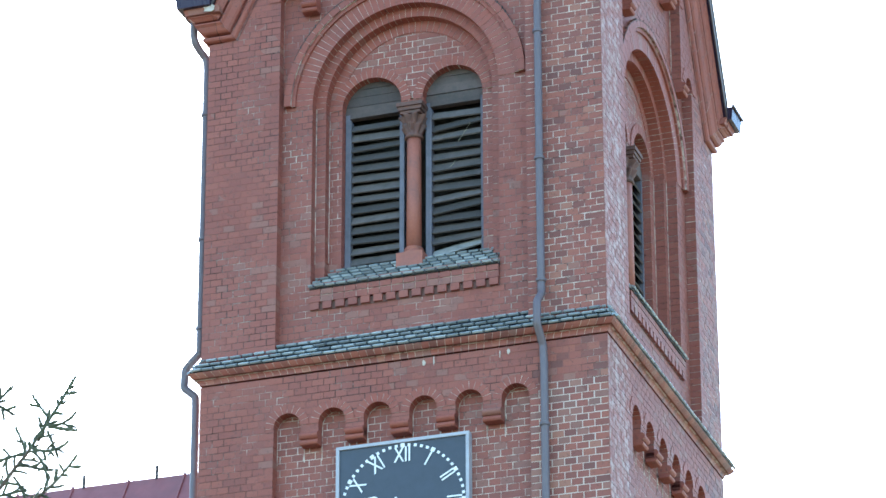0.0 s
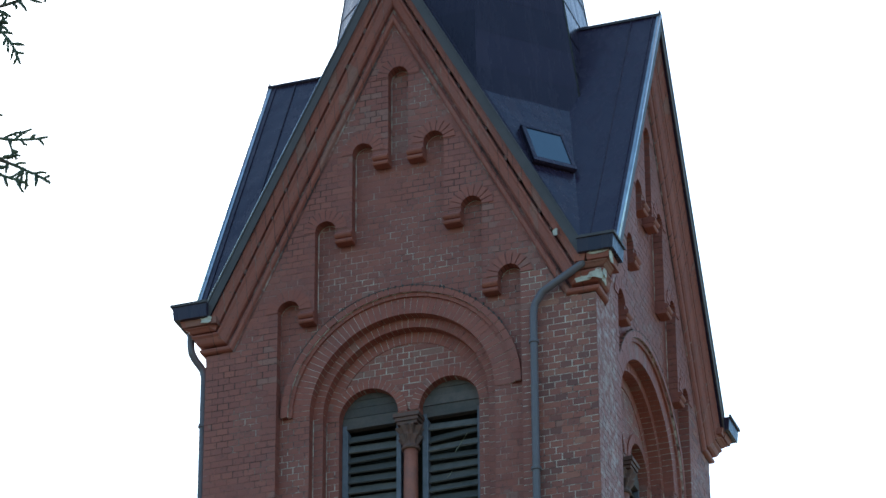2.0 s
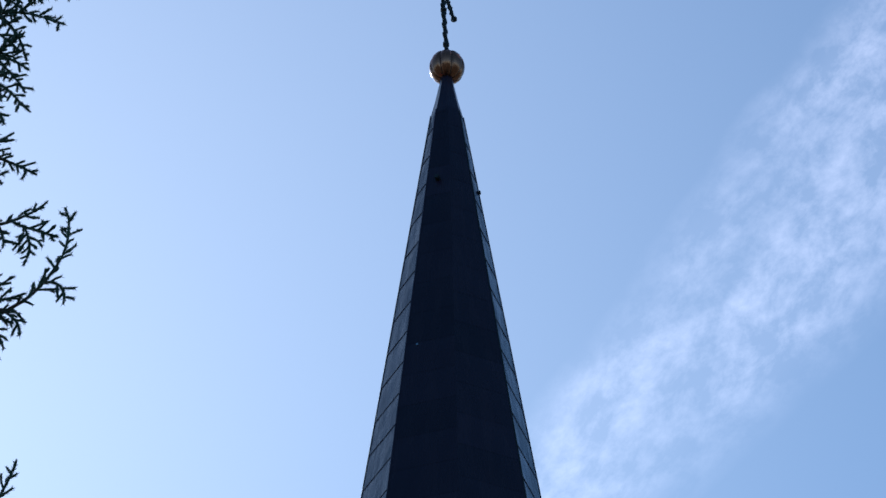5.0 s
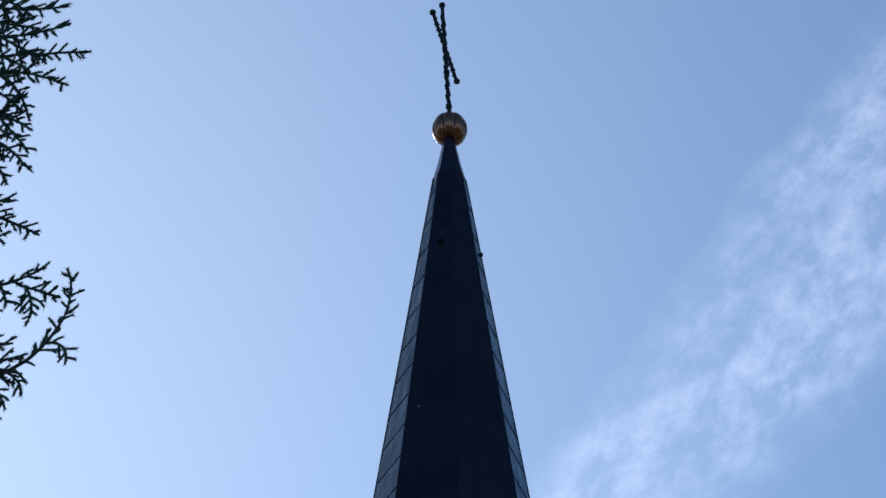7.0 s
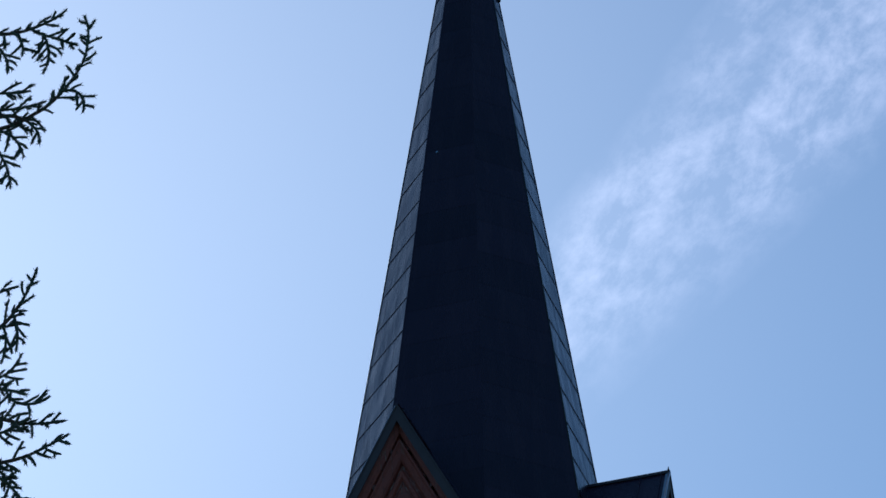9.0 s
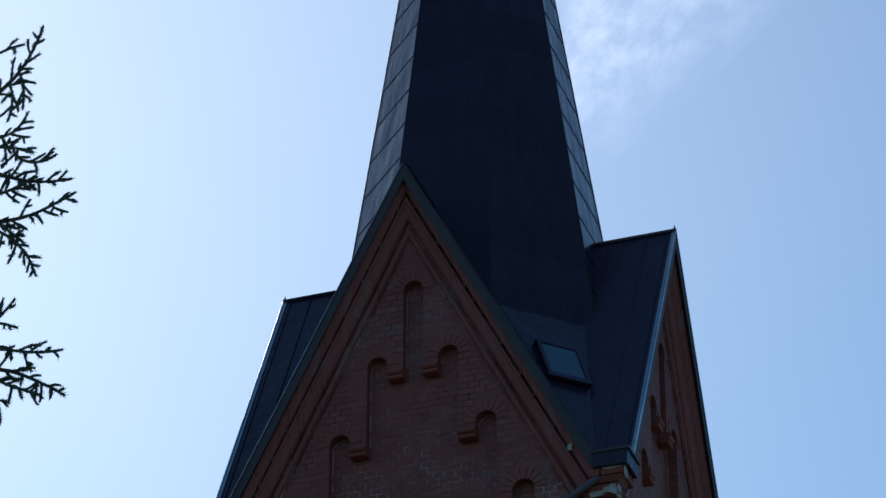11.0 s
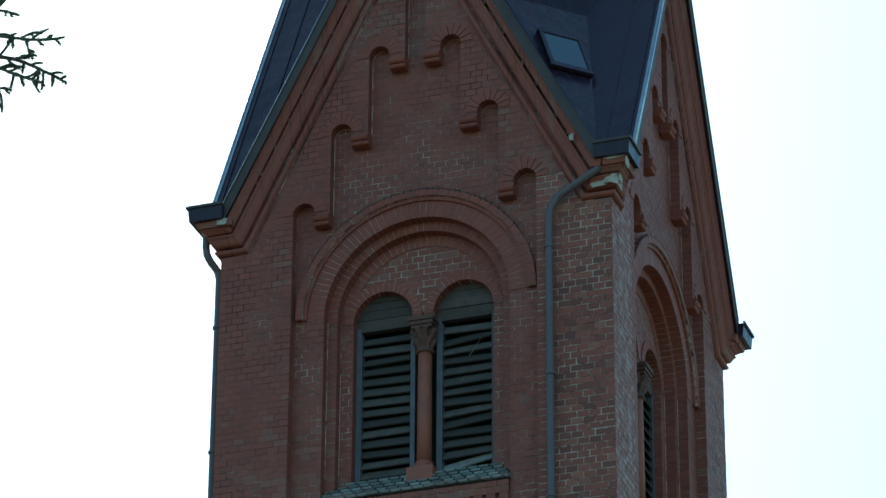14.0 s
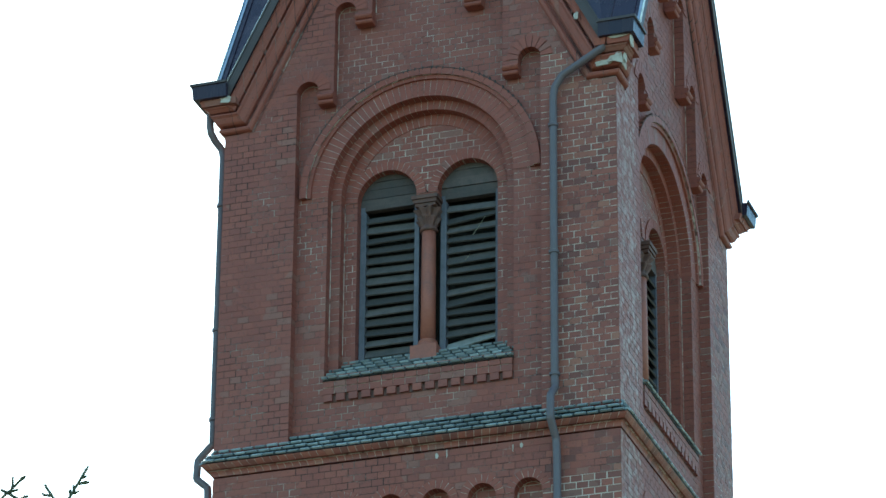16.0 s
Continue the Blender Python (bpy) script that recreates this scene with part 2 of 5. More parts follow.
RED_ROOF = material("dull red painted roof sheet", (0.21, 0.062, 0.062), 0.45, grain=8, stain=(0.13, 0.05, 0.05), stain_amount=0.5)
CLOCK_BLUE = material("slate blue clock enamel", (0.032, 0.040, 0.058), 0.45, grain=12, stain=(0.042, 0.05, 0.066), stain_amount=0.4)
CLOCK_GREY = material("grey clock frame paint", (0.36, 0.36, 0.40), 0.5, grain=20, stain=(0.22, 0.22, 0.25), stain_amount=0.5, stain_scale=4)
WHITE = material("white paint", (0.74, 0.75, 0.76), 0.6, grain=20, stain=(0.5, 0.5, 0.5), stain_amount=0.4, stain_scale=6)
RENDER_WALL = material("pale lime render", (0.55, 0.5, 0.42), 0.9, grain=10, bump=0.2, stain=(0.4, 0.36, 0.3))
GRASS = material("dry mown grass", (0.085, 0.085, 0.055), 0.9, grain=4, bump=0.6, stain=(0.11, 0.095, 0.07), stain_scale=0.15)
BARK = material("spruce bark", (0.11, 0.075, 0.055), 0.9, grain=25, bump=0.8, stain=(0.05, 0.04, 0.03))
NEEDLE = material("spruce needles", (0.066, 0.080, 0.046), 0.6, vary=0.6, grain=12)
# soot on the capital, and shade painted behind the dentils
SOOT_SHADE = material("sooty and shade-dark terracotta", (0.135, 0.057, 0.043), 0.75, grain=30, bump=0.3, stain=(0.06, 0.04, 0.035), stain_amount=0.8, stain_scale=9)
RUSTY = material("rust-brown verge board", (0.085, 0.05, 0.042), 0.6, grain=10, stain=(0.05, 0.032, 0.03), stain_amount=0.6)
FLASHING = material("grey-brown verge flashing", (0.072, 0.054, 0.055), 0.55, grain=8, stain=(0.05, 0.038, 0.04), stain_amount=0.6, spec=0.35)
TRIM = material("bright galvanised trim", (0.50, 0.52, 0.56), 0.33, metal=0.85, grain=12, stain=(0.3, 0.31, 0.34), stain_amount=0.5, stain_scale=4)
# near-black for the added light blocks and for dark gaps and lines
DARK = material("plain near-black", (0.045, 0.040, 0.037), 0.95, grain=10)


def glass_material():
    m = bpy.data.materials.new("window glass")
    m.use_nodes = True
    n = Nodes(m.node_tree)
    b = n.add("ShaderNodeBsdfPrincipled", Roughness=0.06)
    b.inputs["Base Color"].default_value = (0.016, 0.035, 0.06, 1)
    b.inputs["IOR"].default_value = 2.0
    o = n.add("ShaderNodeOutputMaterial")
    n.tree.links.new(b.outputs[0], o.inputs[0])
    return m


GLASS = glass_material()

# ---------------------------------------------------------------- building blocks


class Geo:
    """Vertices and faces of one mesh."""

    def __init__(self):
        self.v, self.f = [], []

    def add(self, verts, faces):
        k = len(self.v)
        self.v += [tuple(p) for p in verts]
        self.f += [tuple(k + i for i in f) for f in faces]

    def box(self, x0, x1, y0, y1, z0, z1):
        self.add([(x, y, z) for z in (z0, z1) for y in (y0, y1) for x in (x0, x1)],
                 [(0, 1, 5, 4), (1, 3, 7, 5), (3, 2, 6, 7), (2, 0, 4, 6), (4, 5, 7, 6), (2, 3, 1, 0)])

    def brick(self, x0, x1, yf, yb, z0, z1, jit=0.0):
        """A box whose back, built into the wall, is left open."""
        j = [random.uniform(-jit, jit) for _ in range(4)]
        self.add([(x0, yf + j[0], z0), (x1, yf + j[1], z0), (x1, yf + j[2], z1), (x0, yf + j[3], z1),
                  (x0, yb, z0), (x1, yb, z0), (x1, yb, z1), (x0, yb, z1)],
                 [(0, 1, 2, 3), (1, 5, 6, 2), (4, 0, 3, 7), (3, 2, 6, 7), (4, 5, 1, 0)])

    def prism(self, loop_a, loop_b, caps=True):
        """A solid between two loops of as many points."""
        n = len(loop_a)
        faces = [(i, (i + 1) % n, n + (i + 1) % n, n + i) for i in range(n)]
        if caps:
            faces += [tuple(range(n - 1, -1, -1)), tuple(range(n, 2 * n))]
        self.add(list(loop_a) + list(loop_b), faces)

    def lathe(self, profile, steps, centre=(0, 0), wave=None):
        """A turned body: profile of (radius, z)."""
        k = len(self.v)
        for r, z in profile:
            for i in range(steps):
                a = 2 * math.pi * i / steps
                q = r * (wave(a, z) if wave else 1)
                self.v.append((centre[0] + q * math.cos(a), centre[1] + q * math.sin(a), z))
        for j in range(len(profile) - 1):
            for i in range(steps):
                a, b = k + j * steps + i, k + j * steps + (i + 1) % steps
                self.f.append((a, b, b + steps, a + steps))
        self.f.append(tuple(k + i for i in range(steps - 1, -1, -1)))
        self.f.append(tuple(k + (len(profile) - 1) * steps + i for i in range(steps)))

    def tube(self, path, radius, steps=8):
        """A round pipe along a path of points; radius one number or one for each point."""
        k = len(self.v)
        pts = [Vector(p) for p in path]
        up = Vector((0.31, 0.17, 0.93))
        for i, p in enumerate(pts):
            d = (pts[min(i + 1, len(pts) - 1)] - pts[max(i - 1, 0)]).normalized()
            a = d.cross(up).normalized() if abs(d.dot(up)) < 0.98 else d.cross(Vector((1, 0, 0))).normalized()
            b = d.cross(a)
            r = radius[i] if isinstance(radius, (list, tuple)) else radius
            for s in range(steps):
                t = 2 * math.pi * s / steps
                self.v.append(tuple(p + a * (r * math.cos(t)) + b * (r * math.sin(t))))
        for j in range(len(pts) - 1):
            for s in range(steps):
                a, b = k + j * steps + s, k + j * steps + (s + 1) % steps
                self.f.append((a, b, b + steps, a + steps))
        self.f.append(tuple(k + s for s in range(steps - 1, -1, -1)))
        self.f.append(tuple(k + (len(pts) - 1) * steps + s for s in range(steps)))

    def mesh(self, name, mat, smooth=False):
        me = bpy.data.meshes.new(name)
        me.from_pydata(self.v, [], self.f)
        bm = bmesh.new()
        bm.from_mesh(me)
        bmesh.ops.recalc_face_normals(bm, faces=bm.faces)
        bm.to_mesh(me)
        bm.free()
        if smooth:
            me.polygons.foreach_set("use_smooth", [True] * len(me.polygons))
        me.materials.append(mat)
        return me


def part(name, geo, mat, parent, label="", m=None, smooth=False, kind=""):
    """One mesh object under a thing or under a part. geo: a Geo, or a mesh that is shared."""
    me = geo.mesh(name, mat, smooth) if isinstance(geo, Geo) else geo
    ob = new(name, me)
    ob.parent = parent
    if m is not None:
        ob.matrix_basis = m
    return tagged(ob, label, kind=kind)


def thing(name, label, category, at=(0, 0, 0), group="", kind=""):
    ob = new(name)
    ob.location = at
    return tagged(ob, label, category, group, kind)


SIDES = [pose(0, 0, 0, 0, 0, 90 * k) for k in range(4)]      # 0 the clock front, 1 the east side

# ---------------------------------------------------------------- ground
g = Geo()
N, FAR = 24, 3000.0
for j in range(N + 1):
    for i in range(N + 1):
        g.v.append((FAR * (2 * i / N - 1) ** 3, FAR * (2 * j / N - 1) ** 3, -0.002 * abs((2 * i / N - 1) * (2 * j / N - 1))))
for j in range(N):
    for i in range(N):
        a = j * (N + 1) + i
        g.f.append((a, a + 1, a + N + 2, a + N + 1))
tagged(new("ground", g.mesh("ground", GRASS)), "dry mown churchyard grass reaching to the horizon", "grass", kind="structure")

# ---------------------------------------------------------------- the tower's walls
H = 2.25                     # half the tower's width
COURSE, HEAD, JOINT = 0.077, 0.131, 0.008
Y_FACE, Y_PANEL, Y_ORDER, Y_TYMP = -H, -H + 0.12, -H + 0.24, -H + 0.36
PANEL = 1.41                 # half width of the sunk panels
SPRING = 20.10               # where the belfry arches spring
R1, R2, R3 = 1.06, 0.95, 0.82
WIN_X, WIN_R = 0.462, 0.342
NICHES = [(0.0, 0.118, 24.27), (0.420, 0.120, 23.345), (0.855, 0.122, 22.425), (1.280, 0.130, 21.495)]
PIERS = [(0.295, 23.03), (0.733, 22.12), (1.155, 21.19)]
ARCADE = [(0.251 + 0.502 * k) * s for k in range(3) for s in (-1, 1)]
ARC_R, ARC_TOP, ARC_FOOT = 0.152, 16.475, 16.095


def upper_top(ax):
    """The height to which the upper panel is sunk, for the distance from its middle."""
    top = np.where(ax < PIERS[0][0], PIERS[0][1], np.where(ax < PIERS[1][0], PIERS[1][1], np.where(ax < PIERS[2][0], PIERS[2][1], -1.0)))
    for c, r, z in NICHES:
        d = ax - c
        top = np.where(np.abs(d) <= r, z - r + np.sqrt(np.maximum(r * r - d * d, 0)), top)
    return np.where(ax > PANEL - 0.006, -1.0, top)


def lower_top(ax):
    top = np.where(ax < PANEL, ARC_FOOT, -1.0)
    for c in (0.251, 0.753, 1.255):
        d = ax - c
        top = np.where(np.abs(d) <= ARC_R, ARC_TOP - ARC_R + np.sqrt(np.maximum(ARC_R ** 2 - d * d, 0)), top)
    return top


def arch(x, z, r, foot):
    return np.where(z < SPRING, (np.abs(x) < r) & (z > foot), x * x + (z - SPRING) ** 2 < r * r)


def lights(x, z):
    ax = np.abs(x) - WIN_X
    return np.where(z < SPRING, (np.abs(x) < WIN_X + WIN_R) & (z > 18.0), ax * ax + (z - SPRING) ** 2 < WIN_R ** 2)


def on_face(x, z):
    ax = np.abs(x)
    rake = np.where(z < 21.0, H, (25.17 - z) / 2.0)
    return (ax < np.minimum(H - 0.004, rake)) & ~((z > 17.1) & (z < upper_top(ax)))


def on_panel(x, z):
    ax = np.abs(x)
    top = np.maximum(np.maximum(upper_top(ax), upper_top(np.maximum(ax - 0.07, 0))), upper_top(ax + 0.07))
    return (ax < PANEL + 0.05) & (z < np.where(ax > PANEL - 0.01, 21.5, top + 0.09)) & ~arch(x, z, R1, 18.0)


def on_order(x, z):
    return arch(x, z, R1 + 0.03, 17.95) & ~arch(x, z, R2, 18.0)


def on_tympanum(x, z):
    return arch(x, z, R2 + 0.03, 17.95) & ~lights(x, z)


def on_low_face(x, z):
    ax = np.abs(x)
    return (ax < H - 0.004) & ~(z < lower_top(ax))


def on_low_panel(x, z):
    ax = np.abs(x)
    return (ax < PANEL + 0.05) & (z < np.maximum(lower_top(ax), 16.3) + 0.1)


def lay(bricks, core, inside, z0, z1, yf, depth, seed, new_core=None, wide=JOINT):
    """Lays courses of headers, with some stretchers, wherever inside(x, z) holds, and the mortar behind them.
    bricks: a list that takes (x0, x1, yf, yb, z0, z1)."""
    rng = random.Random(seed)
    xs = np.arange(-H - 0.01, H + 0.01, 0.004)
    rows = int(round((z1 - z0) / COURSE))
    for r in range(rows):
        za = z0 + r * COURSE
        ok = inside(xs, za + 0.004) & inside(xs, za + COURSE / 2) & inside(xs, za + COURSE - 0.006)
        edge = np.flatnonzero(np.diff(np.concatenate(([0], ok.astype(int), [0]))))
        for s, e in zip(edge[::2], edge[1::2]):
            a, b = xs[s] - 0.002, xs[e - 1] + 0.002
            if b - a < 0.02:
                continue
            (new_core if new_core and a > 1.4 else core).brick(a + 0.006, b - 0.006, yf + 0.0025, yf + depth + 0.01, za, za + COURSE)
            shift = (r % 2) * HEAD / 2
            k0 = math.ceil((a + 0.045 - shift) / HEAD)
            cuts = [a]
            while k0 * HEAD + shift < b - 0.045:
                if rng.random() > 0.06:
                    cuts.append(k0 * HEAD + shift)
                k0 += 1
            cuts.append(b)
            joint = 0.0095 if new_core and a > 1.4 else wide
            for u0, u1 in zip(cuts, cuts[1:]):
                l = joint / 2 if u0 > a else 0
                q = joint / 2 if u1 < b else 0
                l, q = l + rng.uniform(-0.002, 0.003) * (l > 0), q + rng.uniform(-0.002, 0.003) * (q > 0)
                bricks.append((u0 + l, u1 - q, yf + rng.uniform(-0.0015, 0.0015), yf + depth, za + joint / 2 + rng.uniform(-0.002, 0.002), za + COURSE - joint / 2 + rng.uniform(-0.002, 0.002)))


def ring(pieces, cx, cz, r0, r1, yf, depth, piece=0.072, a0=0.0, a1=180.0, gap=0.008):
    """An arch of wedge bricks, each a Geo in the list of pieces."""
    n = max(5, int(round(math.radians(a1 - a0) * (r0 + r1) / 2 / piece)))
    for i in range(n):
        s, e = radians(a0 + (a1 - a0) * i / n), radians(a0 + (a1 - a0) * (i + 1) / n)
        t = gap / 2 / ((r0 + r1) / 2)
        s, e = s + t, e - t
        y = yf + random.uniform(-0.0015, 0.0015)
        loop = [(cx + r * math.cos(a), cz + r * math.sin(a)) for r, a in ((r0, s), (r1, s), (r1, e), (r0, e))]
        wedge = Geo()
        wedge.prism([(x, y, z) for x, z in loop], [(x, yf + depth, z) for x, z in loop])
        pieces.append(wedge)


def joined(pieces):
    g = Geo()
    for p in pieces:
        g.add(p.v, p.f)
    return g


tower = thing("church_tower", "tall red brick church tower with gables and dark metal spire", "church tower")

bricks, core, inner_core, tymp_core, fresh_core, jamb_core, foot_core = [], Geo(), Geo(), Geo(), Geo(), Geo(), Geo()
lay(bricks, core, on_face, 17.05, 25.14, Y_FACE, 0.12, 1, fresh_core)
lay(bricks, inner_core, on_panel, 17.05, 24.45, Y_PANEL, 0.12, 2)
lay(bricks, inner_core, on_order, 17.97, 20.13, Y_ORDER, 0.12, 3)
lay(bricks, jamb_core, on_tympanum, 17.97, 17.97 + 28 * COURSE, Y_TYMP, 0.12, 4, wide=0.007)
lay(bricks, tymp_core, on_tympanum, 17.97 + 28 * COURSE, 21.13, Y_TYMP, 0.12, 7, wide=0.009)
lay(bricks, core, on_low_face, 14.51, 16.90, Y_FACE, 0.12, 5, foot_core)
lay(bricks, tymp_core, on_low_panel, 14.51, 16.67, Y_PANEL, 0.12, 6)
# the plain shaft below, and the wall behind the panels
core.box(-H + 0.01, H - 0.01, -H + 0.01, -H + 0.5, 0, 14.51)
core.box(-1.5, 1.5, Y_PANEL + 0.125, Y_PANEL + 0.4, 14.51, 17.95)
for s in (-1, 1):
    core.box(min(s * 0.83, s * 2.1), max(s * 0.83, s * 2.1), Y_PANEL + 0.125 + 0.25, Y_PANEL + 0.5, 17.5, 21.2)

def ring_bed(list_, cx, cz, r0, r1, yf, depth, mat):
    """The lime bed in which the bricks of an arch sit: a half ring a little behind their faces."""
    n = 36
    geo = Geo()
    list_.append((geo, mat))
    k = 0
    for i in range(n + 1):
        a = math.pi * i / n
        for r, y in ((r0, yf + depth), (r0, yf), (r1, yf), (r1, yf + depth)):
            geo.v.append((cx + r * math.cos(a), y, cz + r * math.sin(a)))
    for i in range(n):
        for j in range(3):
            a = k + 4 * i + j
            geo.f.append((a, a + 1, a + 5, a + 4))


rings, beds = [], []


def vault(cx, cz, r0, r1, yf, depth, piece, mat, gap=0.009):
    """An arch of bricks in its lime bed."""
    ring(rings, cx, cz, r0, r1, yf - 0.009, depth + 0.009, piece, gap=gap)
    ring_bed(beds, cx, cz, r0 + 0.003, r1 - 0.003, yf - 0.006, depth, mat)


for c, r, z in NICHES:
    for s in ((1,) if c == 0 else (-1, 1)):
        if s > 0 and c:      # these have lost their pointing
            ring(rings, s * c, z - r, r, r + 0.135, Y_FACE - 0.010, 0.13, 0.066, gap=0.012)
            ring_bed(beds, s * c, z - r, r + 0.006, r + 0.130, Y_FACE + 0.002, 0.118, SOOT_SHADE)
        else:
            vault(s * c, z - r, r, r + 0.135, Y_FACE, 0.12, 0.062, MORTAR)
for c in ARCADE:
    vault(c, ARC_TOP - ARC_R, ARC_R, ARC_R + 0.096, Y_FACE, 0.12, 0.06, REPOINTED, 0.0058)
vault(0, SPRING, R1, 1.255, Y_PANEL, 0.12, 0.072, CRISP, 0.0060)
vault(0, SPRING, R2, R1 + 0.03, Y_ORDER, 0.12, 0.072, REPOINTED, 0.0060)
vault(0, SPRING, R3, R2 + 0.03, Y_TYMP, 0.12, 0.072, CRISP, 0.0065)
for s in (-1, 1):
    vault(s * WIN_X, SPRING, WIN_R, WIN_R + 0.105, Y_TYMP - 0.006, 0.14, 0.062, CRISP, 0.0065)
hood = []
ring(hood, 0, SPRING, 1.255, 1.30, Y_PANEL - 0.035, 0.07, 0.13, gap=0.006)
ring(hood, 0, SPRING, 1.30, 1.378, Y_PANEL - 0.065, 0.10, 0.13, gap=0.006)
ring_bed(beds, 0, SPRING, 1.26, 1.296, Y_PANEL - 0.029, 0.06, LIME)
ring_bed(beds, 0, SPRING, 1.298, 1.372, Y_PANEL - 0.058, 0.09, LIME)
bed_rings = [g.mesh("arch_mortar", mat) for g, mat in beds]

# lime pointing run along the inner corners of the recesses
point = Geo()


def bead(x0, x1, foot0, foot1, cz, y):
    r, c = (x1 - x0) / 2, (x0 + x1) / 2
    path = [(x0, y, foot0 + (cz - foot0) * k / 6) for k in range(6)]
    path += [(c - r * math.cos(a), y, cz + r * math.sin(a)) for a in (math.pi * k / 24 for k in range(25))]
    path += [(x1, y, cz + (foot1 - cz) * k / 6) for k in range(1, 7)]
    point.tube(path, 0.0062, 5)


bead(-R1, R1, 18.25, 18.25, SPRING, Y_ORDER - 0.002)
bead(-R2, R2, 18.3, 18.3, SPRING, Y_TYMP - 0.002)
for c, r, z in NICHES:
    for s in ((1,) if c == 0 else (-1, 1)):
        low = {0.0: 23.2, 0.420: 22.3, 0.855: 21.35, 1.280: 20.6}[c]
        inn = {0.0: 23.2, 0.420: 23.2, 0.855: 22.3, 1.280: 21.35}[c]
        l_, r_ = (inn, low) if s > 0 else (low, inn)
        bead(s * c - r, s * c + r, l_, r_, z - r, Y_PANEL - 0.002)
for c in ARCADE:
    bead(c - ARC_R, c + ARC_R, 15.95, 15.95, ARC_TOP - ARC_R, Y_PANEL - 0.002)
bead_mesh = point.mesh("pointing", CRISP)


def corbel(geo, x0, x1, z0, z1, y):
    """A roll-moulded hanging corbel: two rounded courses, the upper one proud."""
    zm = (z0 + z1) / 2 - 0.01
    for a, b, out_ in ((z0, zm - 0.004, 0.03), (zm + 0.004, z1, 0.05)):
        prof = [(y + 0.10, a)] + [(y - out_ * math.sin(t) + 0.005, a + (b - a) * k / 6) for k, t in ((k, math.pi * (0.15 + 0.7 * k / 6)) for k in range(7))] + [(y + 0.10, b)]
        geo.prism([(x0, p, z) for p, z in prof], [(x1, p, z) for p, z in prof])


corbels = []
for x0, x1, z in ((0.112, 0.295, 23.03), (0.535, 0.733, 22.12), (0.977, 1.155, 21.19)):
    for s in (-1, 1):
        corbels.append((min(s * x0, s * x1), max(s * x0, s * x1), z, z + 0.125))
for i in range(5):
    m_ = -1.004 + 0.502 * i
    corbels.append((m_ - 0.10, m_ + 0.10, ARC_FOOT, ARC_FOOT + 0.135))
corbel_meshes = []
for c in corbels:
    g = Geo()
    corbel(g, *c, Y_FACE)
    corbel_meshes.append(g.mesh("corbel", MOULDED))

# brick sill course with a row of dentils under the belfry sill
dentils = Geo()
for i in range(16):
    x, e = -1.06 + 0.1325 * i, -1.06 + 0.1325 * (i + 1)
    dentils.brick(x + 0.005, e - 0.005, -2.172, Y_PANEL + 0.05, 17.822, 17.884, 0.002)
    dentils.brick(x + 0.004, e - 0.004, -2.168, Y_PANEL + 0.05, 17.742, 17.814, 0.002)
teeth = Geo()      # a row of dentils, each a brick's end
for i in range(15):
    x = -1.05 + 0.1430 * i
    teeth.brick(x, x + 0.098, -2.168, Y_PANEL + 0.02, 17.660, 17.738, 0.002)
tooth_mesh = teeth.mesh("teeth", BRICK)
# dark strip standing in for the shade of a recess between the dentils
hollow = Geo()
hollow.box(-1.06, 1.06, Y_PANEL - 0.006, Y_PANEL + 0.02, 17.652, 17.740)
sill_bed = Geo()
sill_bed.box(-1.055, 1.055, -2.162, Y_PANEL + 0.02, 17.744, 17.882)
sill_bed_mesh = sill_bed.mesh("sill_mortar", REPOINTED)
shade_strip_mesh = hollow.mesh("shadow_course", SOOT_SHADE)

PICK = (1.60, 17.3, 20.75)      # the pilaster whose bricks are pieces of their own
wall_core, panel_core = core.mesh("wall", MORTAR), inner_core.mesh("panel_mortar", PALE_MORTAR)
tymp_mesh, fresh_mesh = tymp_core.mesh("panel_joints", CRISP), fresh_core.mesh("pilaster_mortar", LIME)
jamb_mesh, foot_mesh = jamb_core.mesh("tympanum_mortar", LIME), foot_core.mesh("pilaster_mortar", CLEAN)
all_bricks, most_bricks, old_all, old_bricks, edge_bricks, singles = Geo(), Geo(), Geo(), Geo(), Geo(), []
for b in bricks:
    old = b[0] > 1.41 and b[2] < Y_FACE + 0.01
    edge = b[1] < -1.41 and b[2] < Y_FACE + 0.01
    (old_all if old else edge_bricks if edge else all_bricks).brick(*b)
    if b[0] > PICK[0] and PICK[1] < b[4] < PICK[2] and b[2] < Y_FACE + 0.01 and len(singles) < 300:
        singles.append(b)
    else:
        (old_bricks if old else most_bricks).brick(*b)
all_mesh, most_mesh = all_bricks.mesh("brickwork", BRICK), most_bricks.mesh("brickwork", BRICK)
edge_mesh = {k: edge_bricks.mesh("brickwork", BLOOMED if k == 1 else BRICK) for k in (1, 2, 3)}
old_mesh_all, old_mesh = old_all.mesh("pilaster_bricks", WEATHERED), old_bricks.mesh("pilaster_bricks", WEATHERED)
ring_mesh, hood_mesh, dentil_mesh = joined(rings).mesh("arch_bricks", MOULDED), joined(hood).mesh("hood_bricks", MOULDED), dentils.mesh("dentil_course", BRICK)
nibs = Geo()       # little dark drips on the back of the hood
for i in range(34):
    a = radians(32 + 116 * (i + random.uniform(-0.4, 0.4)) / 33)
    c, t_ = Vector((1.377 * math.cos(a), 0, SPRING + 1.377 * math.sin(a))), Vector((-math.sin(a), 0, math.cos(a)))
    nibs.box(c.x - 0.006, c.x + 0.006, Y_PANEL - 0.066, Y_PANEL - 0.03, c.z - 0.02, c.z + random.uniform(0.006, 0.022))
